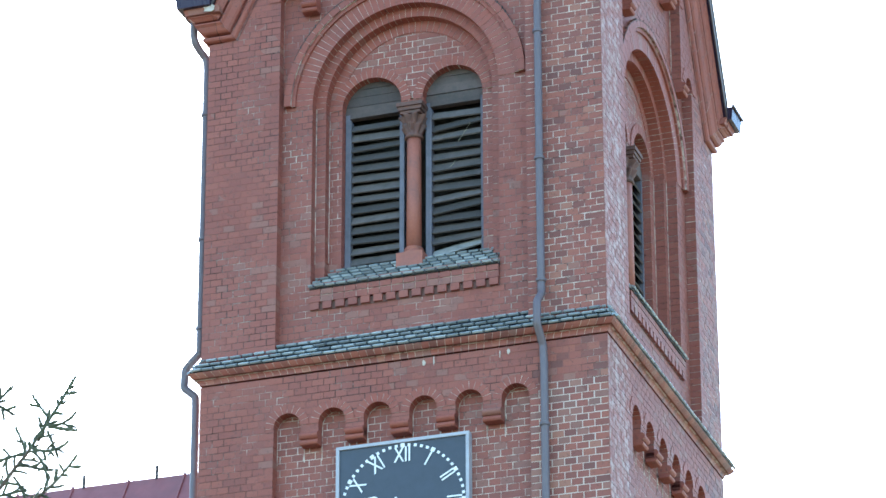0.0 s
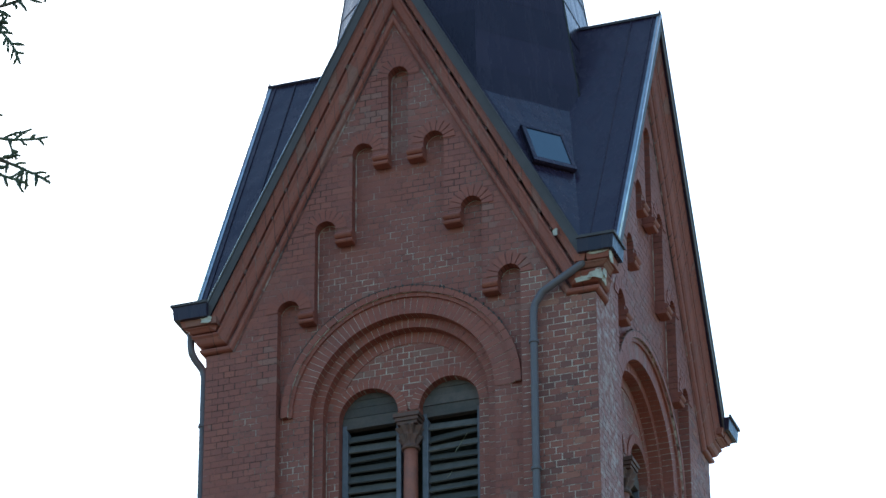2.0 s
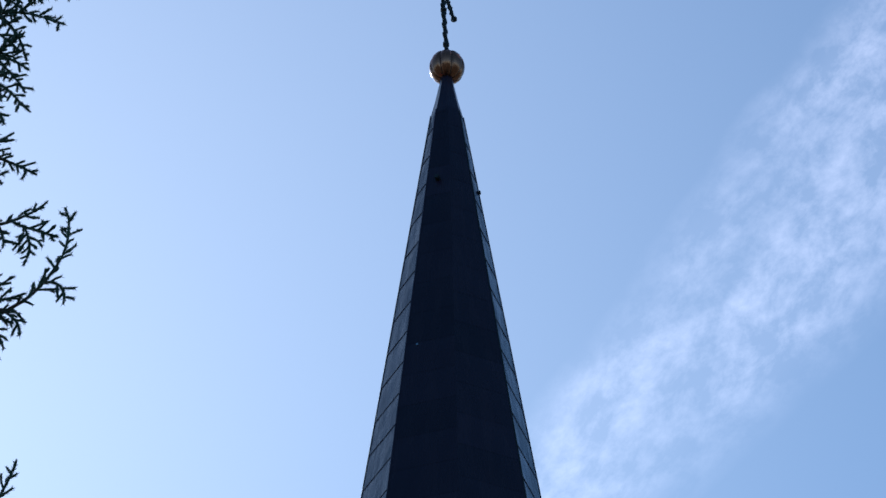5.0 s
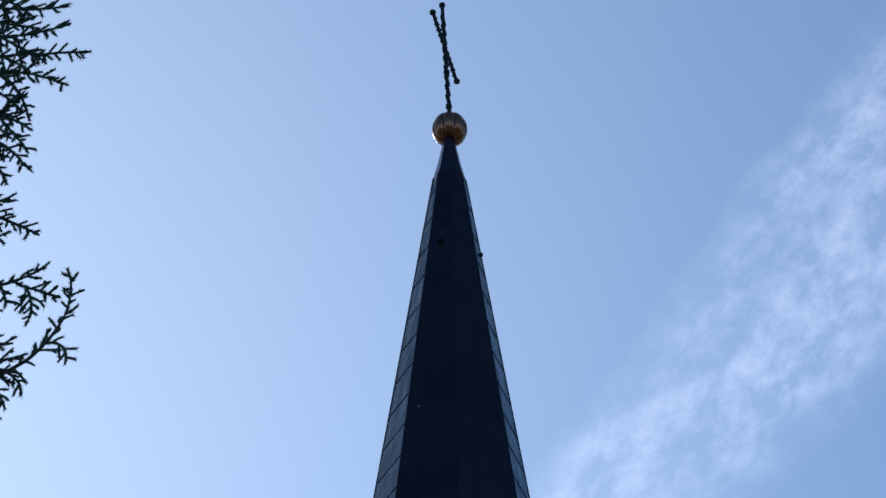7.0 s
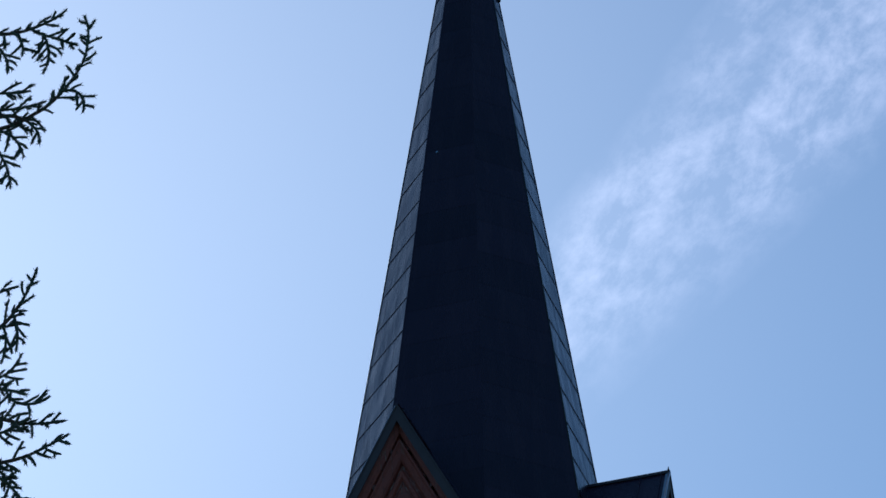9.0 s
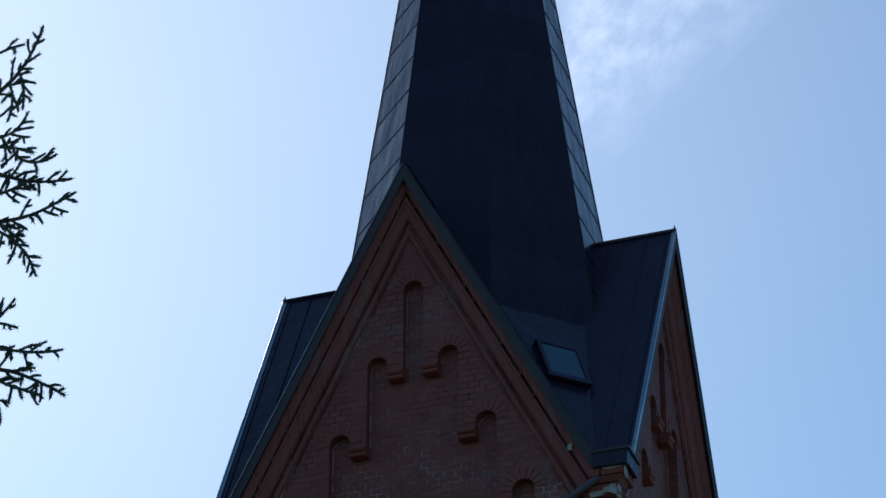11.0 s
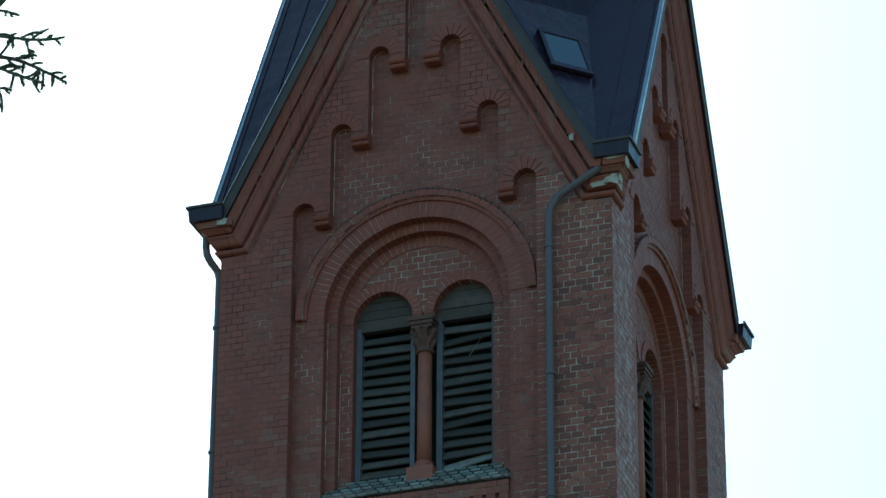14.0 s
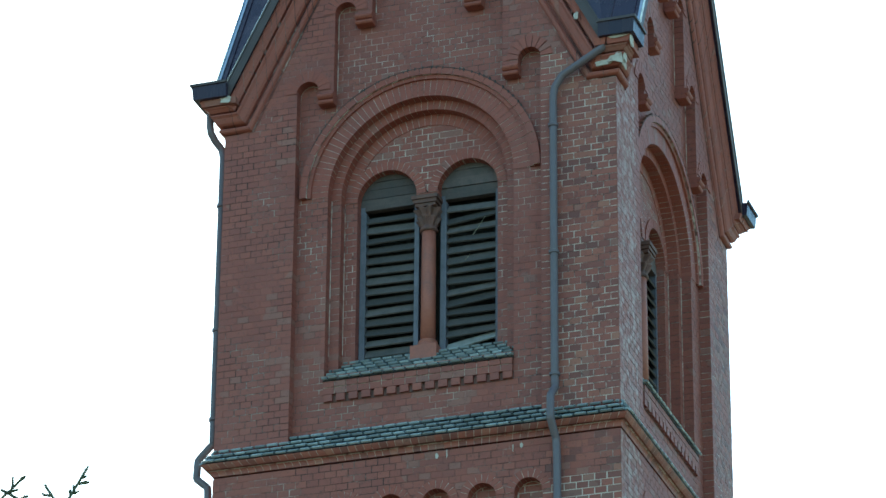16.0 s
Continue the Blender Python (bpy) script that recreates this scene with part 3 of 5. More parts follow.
# continuous thin dark line along the hood's outer edge
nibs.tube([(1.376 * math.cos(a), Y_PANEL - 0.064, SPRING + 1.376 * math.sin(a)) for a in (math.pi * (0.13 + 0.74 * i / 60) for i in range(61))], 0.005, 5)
nib_mesh, side_lip = nibs.mesh("hood_lip", DARK), nibs.mesh("hood_lip", SOOT_SHADE)
walls = []
for k, m in enumerate(SIDES):
    wall = part("wall", wall_core, MORTAR, tower, "red brick wall with sunk panels and round arches", m)
    walls.append(wall)
    part("panel_mortar", panel_core, PALE_MORTAR, wall)
    for me in (tymp_mesh, jamb_mesh, fresh_mesh, foot_mesh):
        part("joint_mortar", me, CRISP, wall, kind="stuff")
    part("pilaster_bricks", old_mesh if k == 0 else old_mesh_all, WEATHERED, wall, kind="stuff")
    for me in bed_rings:
        part("arch_mortar", me, REPOINTED, wall)
    part("pointing", bead_mesh, LIME, wall, kind="stuff")
    part("brickwork", most_mesh if k == 0 else all_mesh, BRICK, wall, kind="stuff")
    if k:
        part("edge_bricks", edge_mesh[k], BRICK, wall, kind="stuff")
        part("arch_bricks", ring_mesh, MOULDED, wall, kind="stuff")
        part("hood_bricks", hood_mesh, MOULDED, wall, kind="stuff")
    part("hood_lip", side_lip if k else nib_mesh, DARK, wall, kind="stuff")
    part("dentil_course", dentil_mesh, BRICK, wall, kind="stuff")
    part("brick_teeth", tooth_mesh, BRICK, wall, kind="stuff")
    part("shade_strip", shade_strip_mesh, SOOT_SHADE, wall)
    part("sill_mortar", sill_bed_mesh, REPOINTED, wall)
    for me in corbel_meshes:
        part("corbel", me, MOULDED, wall)

# lime that has run out of the joints under the string course
rng = random.Random(77)
for x, z, wide, high in ((0.258, 16.84, 0.026, 0.040), (0.369, 16.85, 0.011, 0.060), (1.183, 16.84, 0.020, 0.036), (1.09, 16.82, 0.009, 0.055)):
    g = Geo()
    loop = [(x + wide * rng.uniform(0.5, 1.0) * math.cos(t), z + high * rng.uniform(0.6, 1.0) * math.sin(t)) for t in (math.pi * i / 6 for i in range(12))]
    g.prism([(a, Y_FACE + 0.01, b) for a, b in loop], [(a, Y_FACE - 0.004, b) for a, b in loop])
    part("lime_run", g, PLASTER, walls[0], "white lime streak")

# ---------------------------------------------------------------- string course of glazed bricks
K_OUT, Z_LOW, LEAN = 2.358, 17.03, 1.42


def glazed(list_, rows, y0, z0, lean, run, x_of, wide=0.137):
    """Sloping rows of glazed bricks, each row lapping the one below."""
    up = Vector((0, 1, lean)).normalized()
    outw = Vector((0, -lean, 1)).normalized()
    for r in range(rows):
        spans = x_of(r, y0 + up.y * run * r)
        for a, b in spans:
            shift = (r % 2) * wide / 2
            k = math.floor((a - shift) / wide)
            while k * wide + shift < b:
                u0, u1 = max(a, k * wide + shift), min(b, (k + 1) * wide + shift)
                k += 1
                if u1 - u0 > 0.03:
                    list_.append((u0 + 0.013, u1 - 0.013, Vector((0, y0, z0)) + up * (run * r) + outw * random.uniform(0.0, 0.006), up, outw, run))


def glazed_mesh(geo, piece):
    x0, x1, at, up, outw, run = piece
    prof = [at + outw * 0.001 + up * 0.035, at + outw * 0.003, at + outw * 0.011 - up * 0.006, at + outw * 0.028 - up * 0.004, at + outw * 0.031 + up * 0.006,
            at + outw * 0.002 + up * (run * 0.76), at - outw * 0.02 + up * (run * 0.76), at - outw * 0.02 + up * 0.035]
    geo.prism([(x0, p.y, p.z) for p in prof], [(x1, p.y, p.z) for p in prof])


def course_spans(r, y):
    full = abs(y) - 0.01
    return [(-full, full)] if y < -H + 0.0 else [(-PANEL + 0.003, PANEL - 0.003)]


course, sill = [], []
glazed(course, 4, -K_OUT, Z_LOW + 0.01, LEAN, 0.083, course_spans)
glazed(sill, 5, -2.19, 17.90, 0.92, 0.106, lambda r, y: [(-1.075, 1.075)] if y < Y_PANEL else ([(-1.05, 1.05)] if y < Y_ORDER else [(-0.945, 0.945)]), 0.125)
course_geo, sill_geo = Geo(), Geo()
for p in course:
    glazed_mesh(course_geo, p)
for p in sill:
    glazed_mesh(sill_geo, p)
course_mesh, sill_mesh = course_geo.mesh("glazed_bricks", GLAZED), sill_geo.mesh("glazed_bricks", GLAZED)

bed = Geo()       # mortar bed under the glazed bricks, mitred at the corners
prof = [(-H + 0.02, 16.93), (-K_OUT + 0.05, Z_LOW - 0.002), (-H + 0.13, Z_LOW + 0.30), (-H + 0.3, Z_LOW + 0.30)]
bed.prism([(-min(-y, K_OUT), y, z) for y, z in prof[:2]] + [(-PANEL, prof[2][0], prof[2][1]), (-PANEL, prof[3][0], prof[3][1])],
          [(min(-y, K_OUT), y, z) for y, z in prof[:2]] + [(PANEL, prof[2][0], prof[2][1]), (PANEL, prof[3][0], prof[3][1])])
for s in (-1, 1):
    bed.prism([(s * PANEL, -K_OUT + 0.03, Z_LOW - 0.005), (s * PANEL, -H, Z_LOW + 0.13), (s * PANEL, -H + 0.1, 16.9)],
              [(s * (K_OUT - 0.03), -K_OUT + 0.03, Z_LOW - 0.005), (s * H, -H, Z_LOW + 0.13), (s * (H - 0.1), -H + 0.1, 16.9)])
# near-black stands in for dark joints and the shadow lines between rows
bed_mesh = bed.mesh("dark_bed", DARK)

def moulding(z0, z1, y0, y1):
    """Points of a moulded course: a hollow in the lower one, a roll in the upper one."""
    turns = [radians(d) for d in (0, 22, 45, 68, 90)]
    if z0 < 16.95:
        return [(y0 + (y1 - y0) * (1 - math.cos(t)), z0 + (z1 - z0) * math.sin(t)) for t in turns]
    return [(y0 + (y1 - y0) * (0.45 * math.sin(t) + 0.55 * t / turns[-1]), z0 + (z1 - z0) * t / turns[-1]) for t in turns]


ovolo = []        # moulded bricks under the glazed slope
n = 54
for i in range(n):
    for z0, z1, y0, y1 in ((16.915, 16.972, -H - 0.006, -H - 0.05), (16.980, 17.032, -H - 0.062, -H - 0.105)):
        a, b = -1 + 2 * i / n, -1 + 2 * (i + 1) / n
        pr = [(-H + 0.05, z0)] + moulding(z0, z1, y0, y1) + [(-H + 0.05, z1)]
        one = Geo()
        one.prism([(a * (-y) + 0.0032, y, z) for y, z in pr], [(b * (-y) - 0.0032, y, z) for y, z in pr])
        ovolo.append(one)
ovolo_mesh = joined(ovolo).mesh("moulded_bricks", WEATHERED)
lime_bed = Geo()
for z0, z1, y0, y1 in ((16.915, 16.972, -H - 0.0045, -H - 0.0485), (16.980, 17.032, -H - 0.0605, -H - 0.1035)):
    pr = [(-H + 0.05, z0 + 0.003)] + moulding(z0 + 0.003, z1 - 0.001, y0, y1) + [(-H + 0.05, z1 - 0.001)]
    lime_bed.prism([(-(-y), y, z) for y, z in pr], [(-y, y, z) for y, z in pr])
lime_bed_mesh = lime_bed.mesh("lime_bed", REPOINTED)

for k, m in enumerate(SIDES):
    cornice = part("string_course", bed_mesh, DARK, tower, "moulded red brick string course under sloping glazed bricks", m)
    part("lime_bed", lime_bed_mesh, CRISP, cornice)
    if k == 0:
        for p in ovolo:
            part("moulded_brick", p, WEATHERED, cornice)
    else:
        part("moulded_bricks", ovolo_mesh, WEATHERED, cornice, kind="stuff")
    if k == 0:
        for p in course:
            gg = Geo()
            glazed_mesh(gg, p)
            part("glazed_brick", gg, GLAZED, cornice)
    else:
        part("glazed_bricks", course_mesh, GLAZED, cornice, kind="stuff")
    # sill bed, near-black too for the shade in its gaps
    sb = Geo()
    sb.prism([(-1.06, -2.18, 17.89), (-1.06, -1.70, 18.33), (-1.06, -1.70, 17.88)], [(1.06, -2.18, 17.89), (1.06, -1.70, 18.33), (1.06, -1.70, 17.88)])
    sl = part("window_sill", sb, DARK, tower, "sloping sill of pale glazed bricks", m)
    if k == 0:
        for p in sill:
            gg = Geo()
            glazed_mesh(gg, p)
            part("glazed_brick", gg, GLAZED, sl)
    else:
        part("glazed_bricks", sill_mesh, GLAZED, sl, kind="stuff")

# ---------------------------------------------------------------- raking mouldings and kneelers of the gables
RAKE = 2.0
LEAN_X = -0.05                    # the front gable's tip stands a little out of the middle
# each band: how far out, height on the rake at the tip, height on the level return over the corner
BANDS = [[(0.0, 24.83, 20.985), (0.026, 24.84, 20.989), (0.046, 24.87, 21.00), (0.055, 24.92, 21.02), (0.054, 24.95, 21.033), (0.040, 24.98, 21.045), (0.0, 24.995, 21.052)],
         [(0.0, 25.045, 21.070), (0.056, 25.065, 21.078), (0.078, 25.11, 21.095), (0.092, 25.18, 21.12), (0.105, 25.25, 21.15), (0.128, 25.30, 21.173), (0.128, 25.34, 21.19), (0.03, 25.355, 21.196)],
         [(0.05, 25.395, 21.206), (0.130, 25.41, 21.212), (0.147, 25.46, 21.226), (0.160, 25.53, 21.24), (0.180, 25.58, 21.252), (0.183, 25.62, 21.262), (0.0, 25.62, 21.262)]]


def gable_moulding(dx, bricks_, returns, beads_, lumps_):
    """Fills the lists with the bricks of the raking bands and of their level returns; gives back the lime bed."""
    rng = random.Random(5)
    bed_ = Geo()
    for bi, band_ in enumerate(BANDS):
        prof_ = [(-0.06, *band_[0][1:])] + band_ + [(-0.06, *band_[-1][1:])]
        inset = [(o - 0.0025 if o > 0.02 else o, zt, zl) for o, zt, zl in prof_]
        mitre = [(zt - zl) / 2 for _, zt, zl in prof_]
        for s in (-1, 1):
            def sloping(q, o, zt, j=0.0):
                return (s * q + dx * (1 - q / 2.0), -H - o + j, zt - RAKE * q)
            def level(q, o, zl, j=0.0):
                return (s * q + dx * (1 - min(q, 2.0) / 2.0), -H - o + j, zl)
            x = 0.0
            while x < min(mitre):
                step = rng.choice((0.055, 0.10, 0.11, 0.11))
                e = x + step if x + step < min(mitre) - 0.05 else 9.0
                j = rng.uniform(-0.0012, 0.0012)
                g = Geo()
                a = x + (0.0036 if x else 0)
                g.prism([sloping(a, o, zt, j) for o, zt, zl in prof_],
                        [sloping(e - 0.0036 if e < 9 else k_ - 0.002, o, zt, j) for (o, zt, zl), k_ in zip(prof_, mitre)])
                bricks_.append(g)
                x = e
            bed_.prism([sloping(0, o, zt) for o, zt, zl in inset], [sloping(k_, o, zt) for (o, zt, zl), k_ in zip(inset, mitre)])
            bed_.prism([level(k_, o, zl) for (o, zt, zl), k_ in zip(inset, mitre)], [level(H + o - 0.002, o, zl) for o, zt, zl in inset])
            if bi == 0:       # the wall behind the grooves
                back = [(-0.06, 24.80, 20.97), (0.012, 24.80, 20.97), (0.012, 25.20, 21.13), (0.034, 25.21, 21.132), (0.034, 25.60, 21.25), (-0.06, 25.60, 21.25)]
                ends = [(zt - zl) / 2 for _, zt, zl in back]
                bed_.prism([sloping(0, o, zt) for o, zt, zl in back], [sloping(k_, o, zt) for (o, zt, zl), k_ in zip(back, ends)])
                beads_.tube([sloping(q_, 0.004, 24.828 + rng.uniform(-0.006, 0.006)) for q_ in (0.02 + 1.88 * i_ / 24 for i_ in range(25))], 0.0045, 5)
            elif bi == 1:       # dark lumps in the groove between the bands
                q_ = 0.1
                while q_ < 1.9:
                    c_ = Vector(sloping(q_, 0.075, 25.38))
                    r_ = rng.uniform(0.006, 0.016)
                    lumps_.box(c_.x - r_, c_.x + r_, c_.y - 0.05, c_.y + 0.03, c_.z - 2.2 * r_, c_.z + 2.2 * r_)
                    q_ += rng.uniform(0.05, 0.22)
            cuts = [None, 2.10 + 0.02 * bi + rng.uniform(-0.03, 0.03), None]
            for c0, c1 in zip(cuts, cuts[1:]):
                j = rng.uniform(-0.0015, 0.0015)
                g = Geo()
                g.prism([level(k_ + 0.002 if c0 is None else max(c0 + 0.005, k_), o, zl, j) for (o, zt, zl), k_ in zip(prof_, mitre)],
                        [level(H + o if c1 is None else max(c1 - 0.005, k_ + 0.01), o, zl, j) for (o, zt, zl), k_ in zip(prof_, mitre)])
                returns.append((bi, g))
    return bed_


def crumbs(geo, u0, u1, v0, v1, at_, n, rng):
    """A crumbling flake of plaster: a ragged outline with some thickness; at_ takes (u, v, out)."""
    loop = []
    for i in range(n):
        a = 2 * math.pi * i / n
        r = rng.uniform(0.6, 1.0)
        loop.append(((u0 + u1) / 2 + (u1 - u0) / 2 * r * math.copysign(abs(math.cos(a)) ** 0.6, math.cos(a)), (v0 + v1) / 2 + (v1 - v0) / 2 * r * math.copysign(abs(math.sin(a)) ** 0.6, math.sin(a))))
    geo.prism([at_(u, v, 0.0) for u, v in loop], [at_(u, v, rng.uniform(0.008, 0.016)) for u, v in loop])


for k, m in enumerate(SIDES):
    slope_bricks, return_bricks = [], []
    beads_, lumps_ = Geo(), Geo()
    bed_ = gable_moulding(LEAN_X if k == 0 else 0.0, slope_bricks, return_bricks, beads_, lumps_)
    rake = part("gable_moulding", bed_, MORTAR, tower, "roll-moulded red brick bands along the gable slopes", m)
    part("pointing", beads_, LIME, rake, kind="stuff")
    part("dark_lumps", lumps_, SOOT_SHADE, rake, kind="stuff")
    if k < 2:
        for g in slope_bricks:
            part("moulded_brick", g, MOULDED, rake)
    else:
        part("moulded_bricks", joined(slope_bricks), MOULDED, rake, kind="stuff")
    for bi, g in return_bricks:
        part("kneeler_brick", g, MOULDED, rake)
    kn = Geo()
    kn.box(1.97, 2.235, -2.235, -1.97, 20.96, 21.345)
    block = part("kneeler", kn, MORTAR, tower, "brick kneeler with flaking pale lime plaster" if k == 0 else "stepped brick kneeler under the gutter", m)
    for a, b in ((2.08, 2.21), (2.217, H + 0.228)):
        g = Geo()
        j_ = random.uniform(-0.006, 0.006)
        g.prism([(a, -H - 0.205 + j_, 21.268), (b - 0.02, -H - 0.205 + j_, 21.268), (b - 0.02, -2.05, 21.268), (a, -2.05, 21.268)],
                [(a, -H - 0.228 + j_, 21.342), (b, -H - 0.228 + j_, 21.342), (b, -2.05, 21.342), (a, -2.05, 21.342)])
        part("kneeler_slab", g, MOULDED, block)
    rng = random.Random(40 + k)
    flakes = []
    if k == 0:
        flakes = [(2.20, 2.50, 21.306, 21.352, 0.226), (2.02, 2.27, 21.062, 21.175, 0.084), (2.18, 2.37, 21.085, 21.185, 0.11), (2.27, 2.38, 21.05, 21.20, 0.118)]
    elif k == 3:
        flakes = [(-2.5, -2.4, 21.3, 21.345, 0.23)]
    for u0, u1, v0, v1, o in flakes:
        g = Geo()
        crumbs(g, u0, u1, v0, v1, lambda u, v, d: (u, -H - o - d, v), 11, rng)
        part("plaster_flake", g, PLASTER, block, "flaking cream plaster")
    if k == 1:
        for u0, u1, v0, v1, o in ((-2.49, -2.36, 21.19, 21.352, 0.226), (-2.38, -2.20, 21.03, 21.14, 0.10), (-2.40, -2.26, 21.08, 21.21, 0.12)):
            g = Geo()
            crumbs(g, u0, u1, v0, v1, lambda u, v, d: (u, -H - o - d, v), 11, rng)
            part("plaster_flake", g, PLASTER, block, "flaking cream plaster")
    if k == 0:
        g = Geo()
        crumbs(g, -2.235, -2.085, 21.258, 21.35, lambda u, v, d: (u, -H - 0.226 - d, v), 14, rng)
        part("plaster_flake", g, PLASTER, block, "flaking pale plaster")
        g = Geo()
        crumbs(g, -0.03, 0.05, 25.42, 25.55, lambda u, v, d: (u, -H - 0.175 - d, v), 9, rng)
        part("plaster_flake", g, PLASTER, block, "flaking pale plaster")
        g = Geo()
        crumbs(g, 1.83, 1.90, 21.63, 21.73, lambda u, v, d: (u, -H - 0.175 - d, v), 9, rng)
        part("plaster_flake", g, PLASTER, block, "flaking cream plaster")

# ---------------------------------------------------------------- belfry windows


def belfry_window(parent, m, cx, crooked):
    g = Geo()
    x0, x1 = cx - 0.338, cx + 0.338
    y0, y1 = -1.80, -1.72
    g.box(x0, x0 + 0.052, y0, y1, 18.20, 20.08)
    edge = Geo()
    edge.box(x0 + 0.053, x0 + 0.068, y0 - 0.012, y1, 18.20, 20.0)
    win = part("belfry_window", g, BLUE_WOOD, parent, "louvred belfry window with weathered grey slats, some askew" if crooked else "louvred belfry window with weathered grey slats", m)
    g = Geo()
    g.box(x1 - 0.052, x1, y0, y1, 18.20, 20.08)
    part("frame_post", g, BLUE_WOOD, win)
    part("frame_bead", edge, BLUE_WOOD, win)
    g = Geo()
    g.box(x0 + 0.052, x1 - 0.052, y0 - 0.006, y1, 20.03, 20.08)
    part("frame_head", g, ARCH_BOARD, win)
    for z0, z1 in ((20.085, 20.17), (20.175, 20.28), (20.285, 20.37), (20.375, 20.47)):
        g = Geo()
        hw = 0.345 if z0 < 20.1 else math.sqrt(max(0.0, 0.36 ** 2 - (z0 - SPRING) ** 2))
        hw2 = math.sqrt(max(0.004, 0.36 ** 2 - (min(z1, 20.455) - SPRING) ** 2))
        yb = y0 + random.uniform(0, 0.012)
        g.prism([(cx - hw, yb, z0), (cx + hw, yb, z0), (cx + hw2, yb, z1), (cx - hw2, yb, z1)],
                [(cx - hw, yb + 0.03, z0), (cx + hw, yb + 0.03, z0), (cx + hw2, yb + 0.03, z1), (cx - hw2, yb + 0.03, z1)])
        part("board", g, ARCH_BOARD, win)
    rng = random.Random(11 if crooked else 12)
    n_ = 14
    for i in range(n_):
        z = 18.325 + 0.1225 * i
        tilt = rng.uniform(-0.008, 0.008)
        if crooked and i in (0, 1, 4, 5, 11, 12):
            tilt = {0: 0.050, 1: 0.012, 4: 0.028, 5: 0.018, 11: 0.010, 12: 0.030}[i]
        a = radians(57 + rng.uniform(-5, 5))
        dy, dz = math.cos(a) * 0.061, math.sin(a) * 0.061
        ty, tz = math.sin(a) * 0.008, math.cos(a) * 0.008
        yc = -1.765
        sec = [(yc - dy - ty, z - dz + tz), (yc - dy + ty, z - dz - tz), (yc + dy + ty, z + dz - tz), (yc + dy - ty, z + dz + tz)]
        g = Geo()
        g.prism([(x0 + 0.05, y, q - tilt) for y, q in sec], [(x1 - 0.05, y, q + tilt) for y, q in sec])
        part("slat", g, PALE_WOOD if crooked and i == 0 else WOOD, win, "paler slat slipped askew" if crooked and i == 0 else "")
    if crooked:         # straws of an old nest
        for p, q in (((cx + 0.04, -1.83, 19.55), (cx + 0.17, -1.81, 19.76)), ((cx - 0.05, -1.83, 19.26), (cx + 0.0, -1.82, 19.33))):
            g = Geo()
            g.tube([p, ((p[0] + q[0]) / 2 + 0.01, p[1], (p[2] + q[2]) / 2), q], 0.0045, 5)
            part("straw", g, STRAW, win, "pale dry straw")
    return win


def column(parent, m):
    g = Geo()
    g.lathe([(0.082, 18.325), (0.080, 18.9), (0.078, 19.4), (0.076, 19.66)], 24, (0, -1.83))
    col = part("window_column", g, TERRACOTTA, parent, "slender red terracotta column with a leafy capital", m, smooth=True)
    g = Geo()
    g.box(-0.148, 0.148, -1.985, -1.70, 18.10, 18.262)
    part("base_block", g, TERRACOTTA, col)
    g = Geo()
    g.lathe([(0.125, 18.262), (0.132, 18.282), (0.122, 18.305), (0.098, 18.315), (0.095, 18.325), (0.107, 18.34), (0.098, 18.355), (0.082, 18.36)], 24, (0, -1.83))
    part("base_moulding", g, TERRACOTTA, col, smooth=True)
    g = Geo()
    g.lathe([(0.078, 19.645), (0.100, 19.652), (0.103, 19.668), (0.098, 19.682), (0.082, 19.69), (0.086, 19.73), (0.120, 19.785), (0.122, 19.80), (0.102, 19.812), (0.106, 19.845), (0.138, 19.885), (0.146, 19.905), (0.118, 19.918)], 64, (0, -1.83),
            lambda a, z: 1.0 if z < 19.70 else 1 + 0.20 * math.cos(8 * a + (0 if z < 19.806 else math.pi)))
    part("capital", g, SOOT_SHADE, col, smooth=True)
    g = Geo()
    for a, z0, z1 in ((0.115, 19.912, 19.944), (0.132, 19.948, 19.988), (0.148, 19.992, 20.036)):
        g.box(-a, a, -1.83 - a - 0.02, -1.70, z0, z1)
    part("abacus", g, SOOT_SHADE, col)
    for x0, x1, z0, z1 in ((-0.128, -0.004, 20.042, 20.11), (0.004, 0.128, 20.042, 20.11)):
        g = Geo()
        g.brick(x0, x1, Y_TYMP - 0.004, -1.72, z0, z1, 0.002)
        part("impost_brick", g, MOULDED, col)


for k, m in enumerate(SIDES):
    belfry_window(tower, m, -WIN_X, False)
    belfry_window(tower, m, WIN_X, k == 0)
    column(tower, m)
# unseen solid box, added so no sky shines through the louvres
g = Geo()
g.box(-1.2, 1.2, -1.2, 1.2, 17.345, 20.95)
part("light_block", g, DARK, tower, "unseen dark box filling the belfry to block light")
# unseen slabs, added to keep light out of the belfry
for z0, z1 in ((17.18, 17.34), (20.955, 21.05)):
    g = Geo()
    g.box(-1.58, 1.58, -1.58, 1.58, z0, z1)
    part("light_stop_slab", g, DARK, tower, "unseen dark slab added to stop light in the belfry")

# ---------------------------------------------------------------- roof and spire
Z_RIDGE, SLOPE, Z_EAVE = 25.77, 1.98, 21.51
VERGE = 2.465
TIP = 34.985


def spire_x(z):
    """The spire leans a little: its axis at that height."""
    return 0.0226 - 0.0054 * (z - 30)


def spire_r(z):
    """Distance from the axis to the arrises of the eight-sided spire."""
    return 0.219 + 0.1435 * (TIP - z)


g = Geo()
loops = [[(spire_x(z) + q * math.cos(radians(22.5 + 45 * i)), q * math.sin(radians(22.5 + 45 * i)), z) for i in range(8)]
         for z, q in ((23.0, spire_r(23.0) - 0.02), (TIP, 0.20))]
g.prism(*loops)
